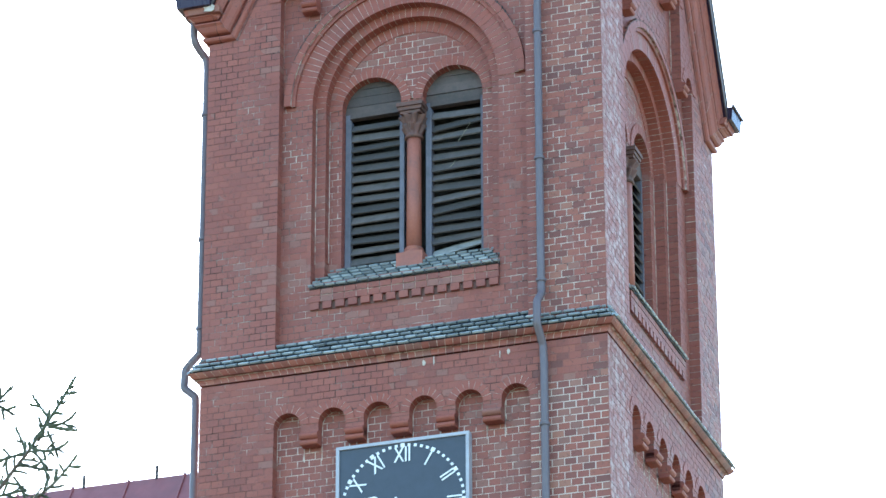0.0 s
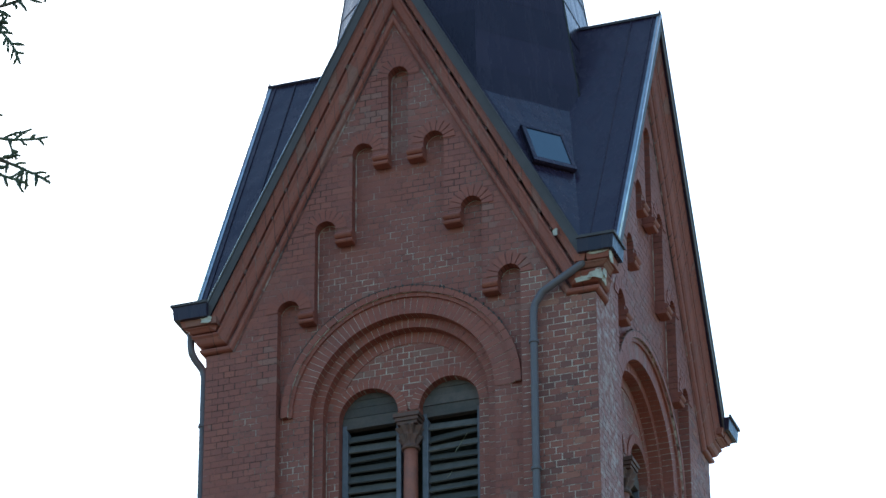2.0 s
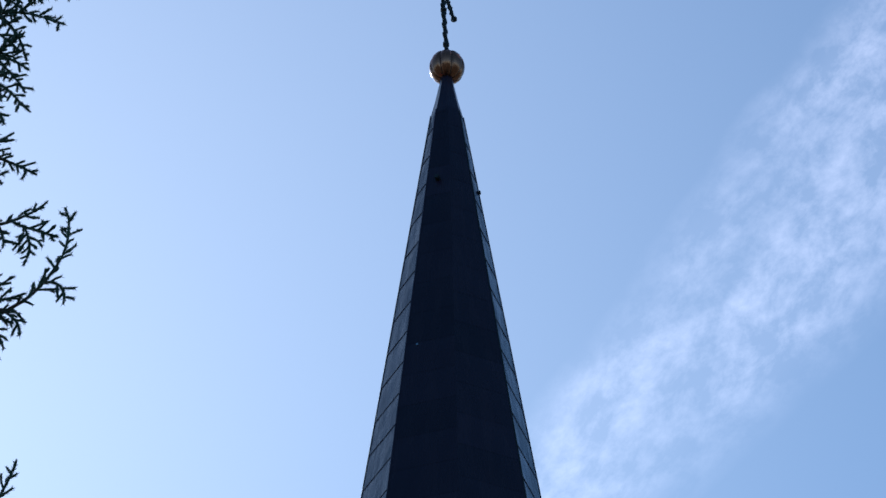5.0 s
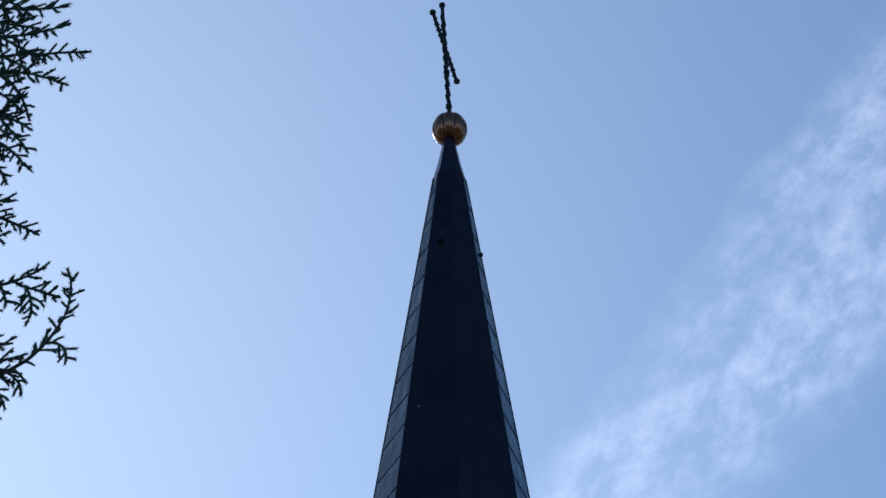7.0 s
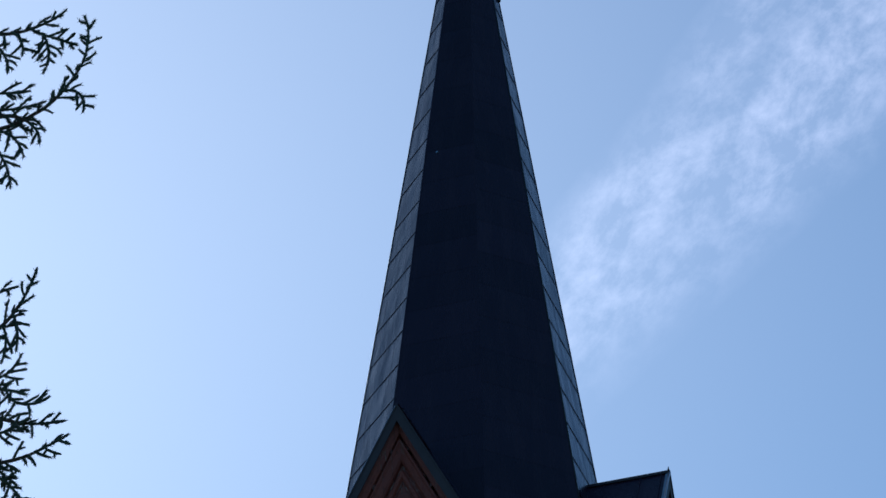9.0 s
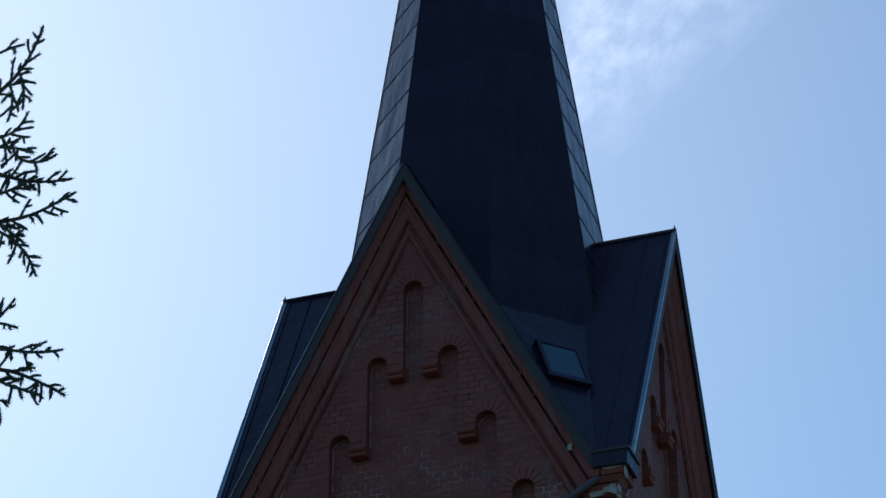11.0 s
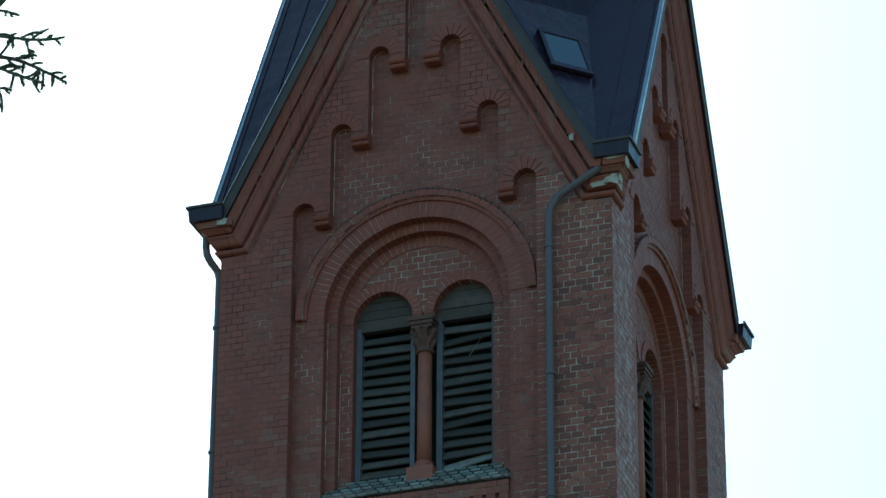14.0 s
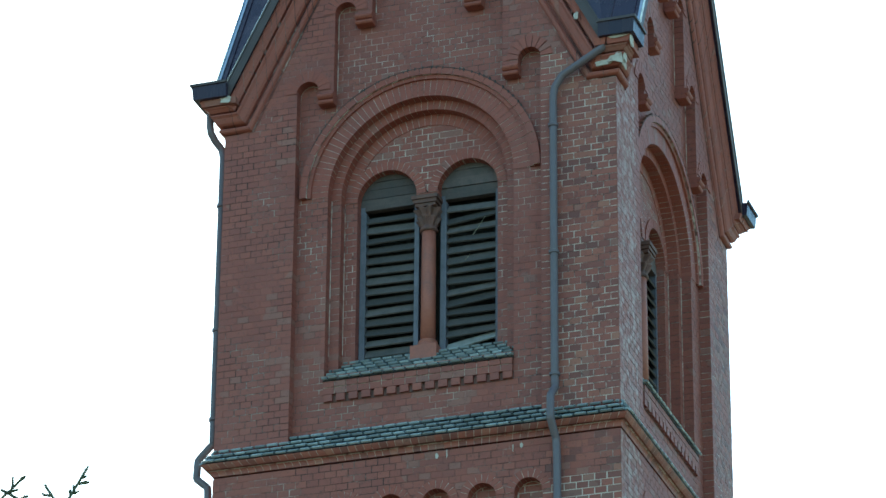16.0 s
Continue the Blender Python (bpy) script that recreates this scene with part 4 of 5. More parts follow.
roof = part("spire_roof", g, SHEET, tower, "dark blue-grey sheet metal spire over four cross gables")

STEP = 0.531


def spire_at(a, z, out_=0.0):
    """A point on the arris at that angle."""
    q = spire_r(z) + out_
    return Vector((spire_x(z) + q * math.cos(a), q * math.sin(a), z))


for i in range(8):
    a0, a1 = radians(22.5 + 45 * i), radians(67.5 + 45 * i)
    z = 24.014 if i % 2 == 0 else 23.753
    while z < TIP - 0.02:
        e = min(z + STEP, TIP)
        g = Geo()
        # each sheet is a little buckled: a grid of points, some pushed in or out
        n_, nrm = 4, Vector((math.cos((a0 + a1) / 2), math.sin((a0 + a1) / 2), 0.14))
        for jv in range(n_ + 1):
            for ju in range(n_ + 1):
                lo, hi = spire_at(a0, z, 0.003).lerp(spire_at(a1, z, 0.003), ju / n_), spire_at(a0, e, 0.001).lerp(spire_at(a1, e, 0.001), ju / n_)
                inner = 0 < ju < n_ and 0 < jv < n_
                g.v.append(tuple(lo.lerp(hi, jv / n_) + nrm * (random.uniform(-0.004, 0.009) if inner else 0)))
        for jv in range(n_):
            for ju in range(n_):
                k_ = jv * (n_ + 1) + ju
                g.f.append((k_, k_ + 1, k_ + n_ + 2, k_ + n_ + 1))
        part("roof_sheet", g, SHEET, roof, smooth=True)
        if z > 24.2 and i not in (5, 6):        # folded seam between two sheets
            g = Geo()
            lo, hi = (spire_at(a0, z), spire_at(a1, z)), (spire_at(a0, z + 0.012), spire_at(a1, z + 0.012))
            g.prism([tuple(p) for p in (*lo, *reversed(hi))], [tuple(p + nrm * 0.008) for p in (*lo, *reversed(hi))])
            part("seam", g, SHEET, roof)
        z = e
for i in range(8):
    if i == 6:          # here the sheets are folded round the edge
        continue
    a = radians(22.5 + 45 * i)
    g = Geo()
    g.tube([spire_at(a, z) for z in (24.0, 27.5, 31.0, TIP)], 0.011, 6)
    part("arris_roll", g, SHEET if i == 5 else IRON, roof, smooth=True)
# a pale stud, and a pale stain built as a thin raised disc
for p_, w_, h_, mat, name, label in ((Vector((-0.15, -0.782, 30.62)), 0.016, 0.016, TRIM, "stud", "pale metal stud"), (Vector((0.80, -1.205, 25.86)), 0.055, 0.022, CLOCK_GREY, "repair_patch", "small pale stain on the roof sheet")):
    g = Geo()
    nrm = Vector((p_.x, p_.y, 0.14)).normalized()
    u_ = nrm.cross(Vector((0, 0, 1))).normalized()
    v_ = u_.cross(nrm)
    loop = [p_ + u_ * (w_ * math.cos(t_)) + v_ * (h_ * math.sin(t_)) for t_ in (math.pi * q_ / 5 for q_ in range(10))]
    g.prism([tuple(c - nrm * 0.03) for c in loop], [tuple(c + nrm * 0.012) for c in loop])
    part(name, g, mat, roof, label)

gable_roof = Geo()
for s in (-1, 1):
    xe = (Z_RIDGE - Z_EAVE) / SLOPE
    t = 0.15
    loop = [(0, Z_RIDGE), (s * xe, Z_EAVE), (s * xe, Z_EAVE - t), (0, Z_RIDGE - t)]
    gable_roof.prism([(x, -0.7 - 1.36 * abs(x) / xe, z) for x, z in loop], [(x, -VERGE, z) for x, z in loop])
gable_mesh = gable_roof.mesh("gable_roof", SHEET)
front_roof = Geo()
for s in (-1, 1):
    loop = [(0, Z_RIDGE - 0.04), (s * xe, Z_EAVE), (s * xe, Z_EAVE - t), (0, Z_RIDGE - 0.04 - t)]
    front_roof.prism([(x, -0.7 - 1.36 * abs(x) / xe, z) for x, z in loop], [(x + LEAN_X * (1 - abs(x) / xe), -VERGE, z) for x, z in loop])
front_mesh = front_roof.mesh("gable_roof", SHEET)
S_LOW, S_HIGH, Z_KINK = 3.0, 1.66, 24.22
for k, m in enumerate(SIDES):
    dx = LEAN_X if k == 0 else 0
    zr = Z_RIDGE - (0.04 if k == 0 else 0)
    slope = part("gable_roof", front_mesh if k == 0 else gable_mesh, SHEET, tower, "steep dark sheet metal gable roof with standing seams", m)
    for s in (-1, 1):
        for d in (2.12, 2.38):
            g = Geo()
            loop = [(s * 0.0, -d - 0.012, zr + 0.002), (s * 0.0, -d + 0.012, zr + 0.002), (0, -d + 0.006, zr + 0.03), (0, -d - 0.006, zr + 0.03)]
            g.prism(loop, [(s * xe, y, z - zr + Z_EAVE) for _, y, z in loop])
            part("standing_seam", g, SHEET, slope)
        g = Geo()       # folded edge along the verge
        loop = [(dx, -VERGE - 0.02, zr - 0.01), (dx, -VERGE + 0.03, zr), (dx, -VERGE + 0.03, zr + 0.028), (dx, -VERGE - 0.02, zr + 0.028)]
        g.prism(loop, [(s * xe, y, z - zr + Z_EAVE) for _, y, z in loop])
        part("verge_trim", g, TRIM if k and not (k == 1 and s > 0) else FLASHING, slope)
        g = Geo()
        loop = [(dx, -VERGE - 0.012, zr - 0.012), (dx, -VERGE - 0.001, zr - 0.012), (dx, -VERGE - 0.001, zr - 0.21), (dx, -VERGE - 0.012, zr - 0.21)]
        g.prism(loop, [(s * xe, y, z - zr + Z_EAVE) for _, y, z in loop])
        part("verge_board", g, RUSTY if k == 1 and s > 0 else FLASHING, slope)
        # the front gable's right verge shows no bright line
        if k == 0 and s > 0:
            continue
        # bright roll added to stand in for the sunlit edge of the verge
        g = Geo()
        g.tube([(dx, -VERGE - 0.012, zr + 0.03), (s * xe, -VERGE - 0.012, Z_EAVE + 0.03)], 0.011 if k else 0.008, 8)
        part("verge_glint", g, TRIM, slope, smooth=True)
    g = Geo()
    g.tube([(dx, -VERGE - 0.02, zr + 0.02), (dx * 0.5, -1.3, zr + 0.02)], 0.028, 6)
    part("ridge_cap", g, SHEET, slope)
    if k:       # little spike at the ridge's end
        g = Geo()
        g.lathe([(0.016, zr + 0.03), (0.011, zr + 0.06), (0.002, zr + 0.10)], 6, (dx, -VERGE))
        part("ridge_spike", g, IRON, slope)
    # the slanting sheet that runs from the spire down to the corner
    g = Geo()
    q = 1 / math.sqrt(2)
    def corner_at(s_, u_, z_):
        return ((s_ + u_) * q, (-s_ + u_) * q, z_)
    top = [corner_at(S_HIGH, -0.70, Z_KINK), corner_at(S_HIGH, 0.70, Z_KINK)]
    low_ = [corner_at(S_LOW, 0.06, Z_EAVE - 0.02), corner_at(S_LOW, -0.06, Z_EAVE - 0.02)]
    under = [(x * 0.96, y * 0.96, z - 0.05) for x, y, z in top + low_]
    g.prism(top + low_, under)
    part("corner_sheet", g, SHEET, roof, m=m)
    # box gutter in the corner
    g = Geo()
    g.prism([(2.14, -2.53, 21.335), (2.53, -2.53, 21.335), (2.53, -2.14, 21.335), (2.14, -2.14, 21.335)], [(2.14, -2.545, 21.495), (2.545, -2.545, 21.495), (2.545, -2.14, 21.495), (2.14, -2.14, 21.495)])
    box = part("corner_gutter", g, SHEET, tower, "dark metal box gutter at the corner of the eaves", m)
    g = Geo()
    g.box(2.13, 2.563, -2.563, -2.54, 21.49, 21.52)
    g.box(2.54, 2.563, -2.54, -2.13, 21.49, 21.52)
    part("gutter_lip", g, FLASHING, box)

# roof light in the sheet beside the front gable
way_up = Vector((-(S_LOW - S_HIGH) * q, (S_LOW - S_HIGH) * q, Z_KINK - Z_EAVE)).normalized()
side_ = Vector((q, q, 0))
outw = side_.cross(way_up).normalized()
if outw.dot(Vector((1, -1, 0))) < 0:
    outw = -outw
c_ = Vector(corner_at(S_LOW - (S_LOW - S_HIGH) * (23.29 - Z_EAVE) / (Z_KINK - Z_EAVE), 0.0, 23.29))


def slab(geo, u0, u1, v0, v1, o0, o1):
    geo.prism([tuple(c_ + side_ * a + way_up * b + outw * o0) for a, b in ((u0, v0), (u1, v0), (u1, v1), (u0, v1))],
              [tuple(c_ + side_ * a + way_up * b + outw * o1) for a, b in ((u0, v0), (u1, v0), (u1, v1), (u0, v1))])


g = Geo()
slab(g, -0.27, 0.27, -0.34, 0.34, -0.05, 0.05)
light = part("roof_light", g, SHEET, tower, "small square roof light with a dark metal frame")
g = Geo()
slab(g, -0.215, 0.215, -0.27, 0.285, 0.03, 0.062)
part("pane", g, GLASS, light)
for a, b, c, d in ((-0.27, 0.27, -0.36, -0.29), (-0.27, 0.27, 0.29, 0.34), (-0.27, -0.22, -0.3, 0.3), (0.22, 0.27, -0.3, 0.3)):
    g = Geo()
    slab(g, a, b, c, d, 0.03, 0.072)
    part("frame_bar", g, SHEET, light)

g = Geo()
g.tube([(0.0, -0.38, 33.59), (0.0, -0.46, 33.60)], 0.035, 10)
part("vent", g, IRON, roof, "small black vent stub")
g = Geo()
g.box(0.385, 0.415, 0.10, 0.14, 33.635, 33.675)
part("hook", g, IRON, roof, "small iron hook on the arris")
# tip of the spire, ball and cross
g = Geo()
collar = [(TIP - 0.06, 0.222), (TIP + 0.02, 0.213), (TIP + 0.30, 0.150), (TIP + 0.58, 0.098), (TIP + 0.72, 0.088)]
for (z0, q0), (z1, q1) in zip(collar, collar[1:]):
    g.prism(*[[(spire_x(z) + q_ * math.cos(radians(22.5 + 45 * i)), q_ * math.sin(radians(22.5 + 45 * i)), z) for i in range(8)] for z, q_ in ((z0, q0), (z1, q1))], caps=z1 > TIP + 0.6)
part("spire_cap", g, SHEET, tower, "dark metal cap at the tip of the spire")
g = Geo()
n_ = 14
g.lathe([(0.240 * math.sin(math.pi * (0.06 + 0.88 * i / n_)) ** 0.68, 35.875 - 0.225 * math.cos(math.pi * (0.06 + 0.88 * i / n_))) for i in range(n_ + 1)], 96, (0, 0),
        lambda a, z: 1 - 0.16 * (1 - abs(math.sin(4 * a + 0.5))) ** 4)
ball = part("ball", g, GOLD, tower, "gilded copper ball with raised seams", smooth=True)
for i in range(8):
    a = (math.pi * i - 0.5) / 4
    gg = Geo()
    gg.tube([((0.240 * math.sin(t_) ** 0.68 * 0.85 + 0.003) * math.cos(a), (0.240 * math.sin(t_) ** 0.68 * 0.85 + 0.003) * math.sin(a), 35.875 - 0.225 * math.cos(t_)) for t_ in (math.pi * (0.06 + 0.88 * j / 12) for j in range(13))], 0.008, 5)
    part("seam", gg, IRON, ball)
g = Geo()
g.tube([(0, 0, 36.04), (0, 0, 38.19)], 0.027, 6)
cross = part("cross", g, IRON, tower, "ornate black wrought iron cross leaning a little", pose(0, 0, 36.04, 0, -2.8, 5.4) @ pose(0, 0, -36.04))
g = Geo()
g.tube([(0, -0.70, 37.41), (0, 0.70, 37.41)], 0.027, 6)
part("cross_arm", g, IRON, cross)


def scroll(a, b, r, turns, start):
    """A flat iron curl in the plane of the cross."""
    gg = Geo()
    gg.tube([(0, a + r * (1 - 0.8 * i / 16) * math.cos(start + turns * i / 16 * math.pi), b + r * (1 - 0.8 * i / 16) * math.sin(start + turns * i / 16 * math.pi)) for i in range(17)], 0.019, 5)
    part("scroll", gg, IRON, cross)


for z in (36.24, 36.42, 36.6, 36.78, 36.96, 37.14, 37.29, 37.56, 37.74, 37.92):
    for s in (-1, 1):
        scroll(s * 0.06, z, 0.055, 1.8, 0 if s > 0 else math.pi)
for y in (0.12, 0.24, 0.36, 0.48, 0.6):
    for s in (-1, 1):
        for zz in (-1, 1):
            scroll(s * y, 37.41 + 0.055 * zz, 0.05, 1.7, math.pi / 2 * zz)
for y, z in ((-0.72, 37.41), (0.72, 37.41), (0, 38.22), (0, 36.29), (0, 36.94)):
    g = Geo()
    g.lathe([(0.01, z - 0.045), (0.045, z - 0.02), (0.045, z + 0.02), (0.01, z + 0.045)], 8, (0, y))
    part("knob", g, IRON, cross)

# ---------------------------------------------------------------- rainwater pipes


def pipe(path, r, label):
    g = Geo()
    pts = [Vector(p) for p in path]
    for _ in range(2):          # round the bends
        soft = [pts[0]]
        for a, b in zip(pts, pts[1:]):
            d = b - a
            k = min(0.16, 0.013 / max(d.length, 1e-6))
            soft += [a + d * k, b - d * k]
        pts = soft + [pts[-1]]
    g.tube(pts, r, 12)
    return tagged(part("downpipe", g, ZINC, None, smooth=True), label, "downpipe", "rainwater pipes")


px, py = 1.572, -2.335
down = pipe([(2.17, -2.42, 21.42), (2.155, -2.42, 21.25), (1.68, py - 0.01, 21.03), (px + 0.015, py, 20.90), (px, py, 20.78), (px, py, 17.52), (px + 0.008, py - 0.01, 17.40), (px - 0.012, py - 0.115, 17.27), (px - 0.012, py - 0.12, 17.02), (px + 0.012, py, 16.82), (px + 0.02, py, 16.6), (px + 0.02, py, 0.0)], 0.042, "grey zinc downpipe bent round the string course")
for z in (20.45, 18.95, 17.55, 15.95, 14.8):
    g = Geo()
    g.lathe([(0.05, z - 0.02), (0.056, z - 0.015), (0.056, z + 0.015), (0.05, z + 0.02)], 14, (px + (0.02 if z < 17 else 0), py))
    part("pipe_clip", g, ZINC, down)
qx, qy = -2.325, -2.10
down = pipe([(-2.44, -2.25, 21.42), (-2.438, -2.24, 21.14), (-2.43, -2.23, 21.06), (-2.40, -2.18, 20.985), (-2.345, -2.11, 20.90), (qx, qy, 20.80), (qx, qy, 20.7), (qx, qy, 17.37), (-2.49, qy, 17.20), (-2.50, qy, 16.99), (-2.365, qy, 16.87), (-2.36, qy, 16.7), (-2.36, qy, 0.0)], 0.042, "grey zinc downpipe bent round the string course")
for z in (20.2, 18.7, 17.65):
    g = Geo()
    g.lathe([(0.05, z - 0.02), (0.056, z - 0.015), (0.056, z + 0.015), (0.05, z + 0.02)], 14, (qx, qy))
    part("pipe_clip", g, ZINC, down)

# ---------------------------------------------------------------- clock
CZ, CR = 15.305, 0.727
clock = thing("tower_clock", "square slate blue tower clock with white Roman numerals", "clock", (0.013, Y_PANEL - 0.06, CZ))
g = Geo()
g.box(-CR + 0.02, CR - 0.02, -0.02, 0.06, -CR + 0.02, CR - 0.02)
part("dial", g, CLOCK_BLUE, clock)
for a, b, c, d in ((-CR, CR, CR - 0.035, CR), (-CR, CR, -CR, -CR + 0.035), (-CR, -CR + 0.035, -CR + 0.035, CR - 0.035), (CR - 0.035, CR, -CR + 0.035, CR - 0.035)):
    g = Geo()
    g.box(a, b, -0.04, 0.06, c, d)
    part("frame_bar", g, CLOCK_GREY, clock, "grey-painted metal frame bar")
for i in range(60):
    a = radians(6 * i)
    r, h = 0.665, (0.022 if i % 5 == 0 else 0.015)
    c, s = math.cos(a), math.sin(a)
    g = Geo()
    loop = [(s * (r + v_) + c * u_, c * (r + v_) - s * u_) for u_, v_ in ((-h, -h), (h, -h), (h, h), (-h, h))]
    g.prism([(x, -0.026, z) for x, z in loop], [(x, -0.019, z) for x, z in loop])
    part("minute_mark", g, WHITE, clock)
for i, word in enumerate(("XII", "I", "II", "III", "IIII", "V", "VI", "VII", "VIII", "IX", "X", "XI")):
    cu = bpy.data.curves.new("numeral", "FONT")
    cu.body, cu.size, cu.align_x, cu.align_y, cu.extrude = word, 0.235, "CENTER", "CENTER", 0.003
    cu.offset = 0.001
    cu.materials.append(WHITE)
    ob = new("numeral", cu)
    ob.parent = clock
    a = radians(30 * i)
    ob.matrix_basis = pose(0.555 * math.sin(a), -0.024, 0.555 * math.cos(a), 90, 0, 0) @ pose(0, 0, 0, 0, 0, -30 * i) @ Matrix.Diagonal((0.66, 1.0, 1, 1))


def pointer(angle, length, wide, y):
    g = Geo()
    a = radians(angle)
    c, s = math.cos(a), math.sin(a)
    shape = [(-wide * 0.5, -0.12), (wide * 0.5, -0.12), (wide * 0.45, length * 0.45), (wide * 1.2, length * 0.62), (wide * 0.4, length * 0.8), (0, length), (-wide * 0.4, length * 0.8), (-wide * 1.2, length * 0.62), (-wide * 0.45, length * 0.45)]
    loop = [(s * v_ + c * u_, c * v_ - s * u_) for u_, v_ in shape]
    g.prism([(x, y - 0.008, z) for x, z in loop], [(x, y, z) for x, z in loop])
    part("pointer", g, WHITE, clock)


pointer(-76, 0.50, 0.045, -0.05)
pointer(140, 0.62, 0.035, -0.035)

# ---------------------------------------------------------------- nave beside the tower
nave = thing("nave", "church nave with a dull red sheet metal roof", "church", (-9.0, 2.0, 0))
NZ, NX0, NX1 = 17.71, -9.0, 6.6          # ridge height; ends along x from the nave's middle
g = Geo()
g.box(NX0, NX1, -4.6, 4.6, 0, 9.5)
part("nave_wall", g, RENDER_WALL, nave, "pale rendered wall")
for s in (-1, 1):
    g = Geo()
    loop = [(0, NZ), (s * 5.0, 9.3), (s * 5.0, 9.2), (0, NZ - 0.1)]
    g.prism([(NX0 - 0.3, y, z) for y, z in loop], [(NX1, y, z) for y, z in loop])
    slope = part("nave_roof", g, RED_ROOF, nave, "dull red sheet metal roof slope with standing seams")
    for i in range(22):
        x = NX0 + 0.1 + i * 0.72
        gg = Geo()
        lp = [(x - 0.015, 0.0), (x + 0.015, 0.0), (x + 0.012, 0.03), (x - 0.012, 0.03)]
        gg.prism([(a, 0, NZ + b) for a, b in lp], [(a, s * 5.0, 9.3 + b) for a, b in lp])
        part("standing_seam", gg, RED_ROOF, slope)
for x in (3.48, 4.42):
    g = Geo()
    g.tube([(x, 0, NZ - 0.05), (x, 0, NZ + 0.15)], 0.02, 6)
    part("conductor_rod", g, IRON, nave)

# ---------------------------------------------------------------- spruce


def needles(geo, a, b, rng, dense=1.0, size=0.015):
    """A shoot from a to b, set all round with short needles that point forward."""
    d = b - a
    n_ = max(4, int(d.length / 0.0011 * dense))
    w_ = d.normalized()
    p1 = w_.cross(Vector((0.3, 0.5, 0.8))).normalized()
    p2 = w_.cross(p1)
    for i in range(n_):
        t = i / n_
        an = rng.uniform(0, 2 * math.pi)
        o = p1 * math.cos(an) + p2 * math.sin(an)
        base = a + d * t
        ln = size * rng.uniform(0.7, 1.15)
        tip = base + (o * 0.8 + w_ * 0.65) * ln
        sd = w_.cross(o) * 0.0026
        k = len(geo.v)
        geo.v += [tuple(base + sd), tuple(base - sd), tuple(tip)]
        geo.f.append((k, k + 1, k + 2))


def twig(stem, leaf, a, way, length, rng, depth, dense):
    """A twig with side shoots; way: its direction at the root."""
    steps = max(3, int(length / 0.05))
    pts, p, d = [a], a.copy(), way.normalized()
    for i in range(steps):
        d = (d + Vector((rng.uniform(-0.2, 0.2), rng.uniform(-0.2, 0.2), rng.uniform(-0.14, 0.14) + (0.12 if i > steps * 0.6 else -0.04)))).normalized()
        p = p + d * (length / steps)
        pts.append(p.copy())
    r0 = 0.0022 + 0.006 * length
    stem.tube(pts, [r0 * (1 - 0.75 * i / steps) + 0.001 for i in range(steps + 1)], 5)
    if dense > 0.3:
        leaf.tube(pts, [0.0092 * (1 - 0.2 * i / steps) * (0.6 if i == steps else 1) for i in range(steps + 1)], 6)
    for q0, q1 in zip(pts[len(pts) // 4 if depth else 0:], pts[len(pts) // 4 + 1 if depth else 1:]):
        needles(leaf, q0, q1, rng, dense)
    if depth:
        for i in range(max(1, steps // 6), steps):
            for s in (-1, 1):
                if rng.random() < 0.25:
                    continue
                along = (pts[i + 1] - pts[i]).normalized()
                flat = along.cross(Vector((0, 0, 1)))
                flat = flat.normalized() if flat.length > 0.05 else Vector((1, 0, 0))
                turn = along * rng.uniform(0.5, 1.0) + flat * s * rng.uniform(0.6, 1.0) + Vector((0, 0, rng.uniform(-0.75, 0.25)))
                twig(stem, leaf, pts[i], turn, length * rng.uniform(0.26, 0.46) * (1.15 - 0.75 * i / steps), rng, depth - 1, dense)


spruce = thing("spruce_tree", "tall dark green spruce tree beside the church", "tree", (4.55, -24.42, 0))
ROOT = Vector((4.55, -24.42, 0))
g = Geo()
g.tube([(0, 0, -0.1), (0.02, 0, 4), (-0.02, 0.02, 9), (0.01, 0, 14), (0, 0, 18.5)], [0.24, 0.19, 0.14, 0.085, 0.02], 12)
part("trunk", g, BARK, spruce, smooth=True)
# the boughs of each limb that show beside the church: root (x, z), length, heading and bend in degrees
CROWN = [(5.41, 15.49, 0.51, -7, -28), (5.42, 15.30, 0.51, -22, 12), (5.44, 15.07, 0.50, -19, 28), (5.46, 14.93, 0.61, -11, -4), (5.47, 14.80, 0.52, 1, -44),
         (5.44, 15.15, 0.50, -48, 4), (5.46, 14.89, 0.57, -43, -36), (5.49, 14.55, 0.34, -23, -28), (5.48, 14.63, 0.52, -56, -4), (5.50, 14.39, 0.45, -41, -20),
         (5.51, 14.26, 0.28, -46, -28), (5.45, 15.03, 0.31, 17, -4), (5.49, 14.50, 0.26, 12, 30),
         (5.42, 15.22, 0.38, -35, 10), (5.45, 14.97, 0.36, -28, -20), (5.47, 14.72, 0.34, -38, -16), (5.48, 14.45, 0.30, -60, -10), (5.43, 15.38, 0.36, -30, -20)]
SHELF = [(5.54, 13.87, 0.39, -30, -12), (5.54, 13.96, 0.20, -46, 44), (5.55, 13.78, 0.21, -45, -12)]
HOOK = [(5.56, 12.80, 0.89, -5, 116), (5.93, 12.94, 0.23, -2, -108)]
FRINGE = [(5.56, 12.84, 0.40, 13, -100), (5.56, 12.79, 0.31, -12, -68), (5.57, 12.72, 0.34, -51, -36), (5.55, 12.92, 0.30, -17, 28), (5.54, 13.03, 0.23, -21, 20)]
REACH = [(5.52, 13.40, 0.43, -22, 60), (5.76, 13.35, 0.27, -31, -4), (5.81, 13.31, 0.26, -58, -60), (5.65, 13.36, 0.18, -41, -60), (5.52, 13.34, 0.27, -32, -60)]
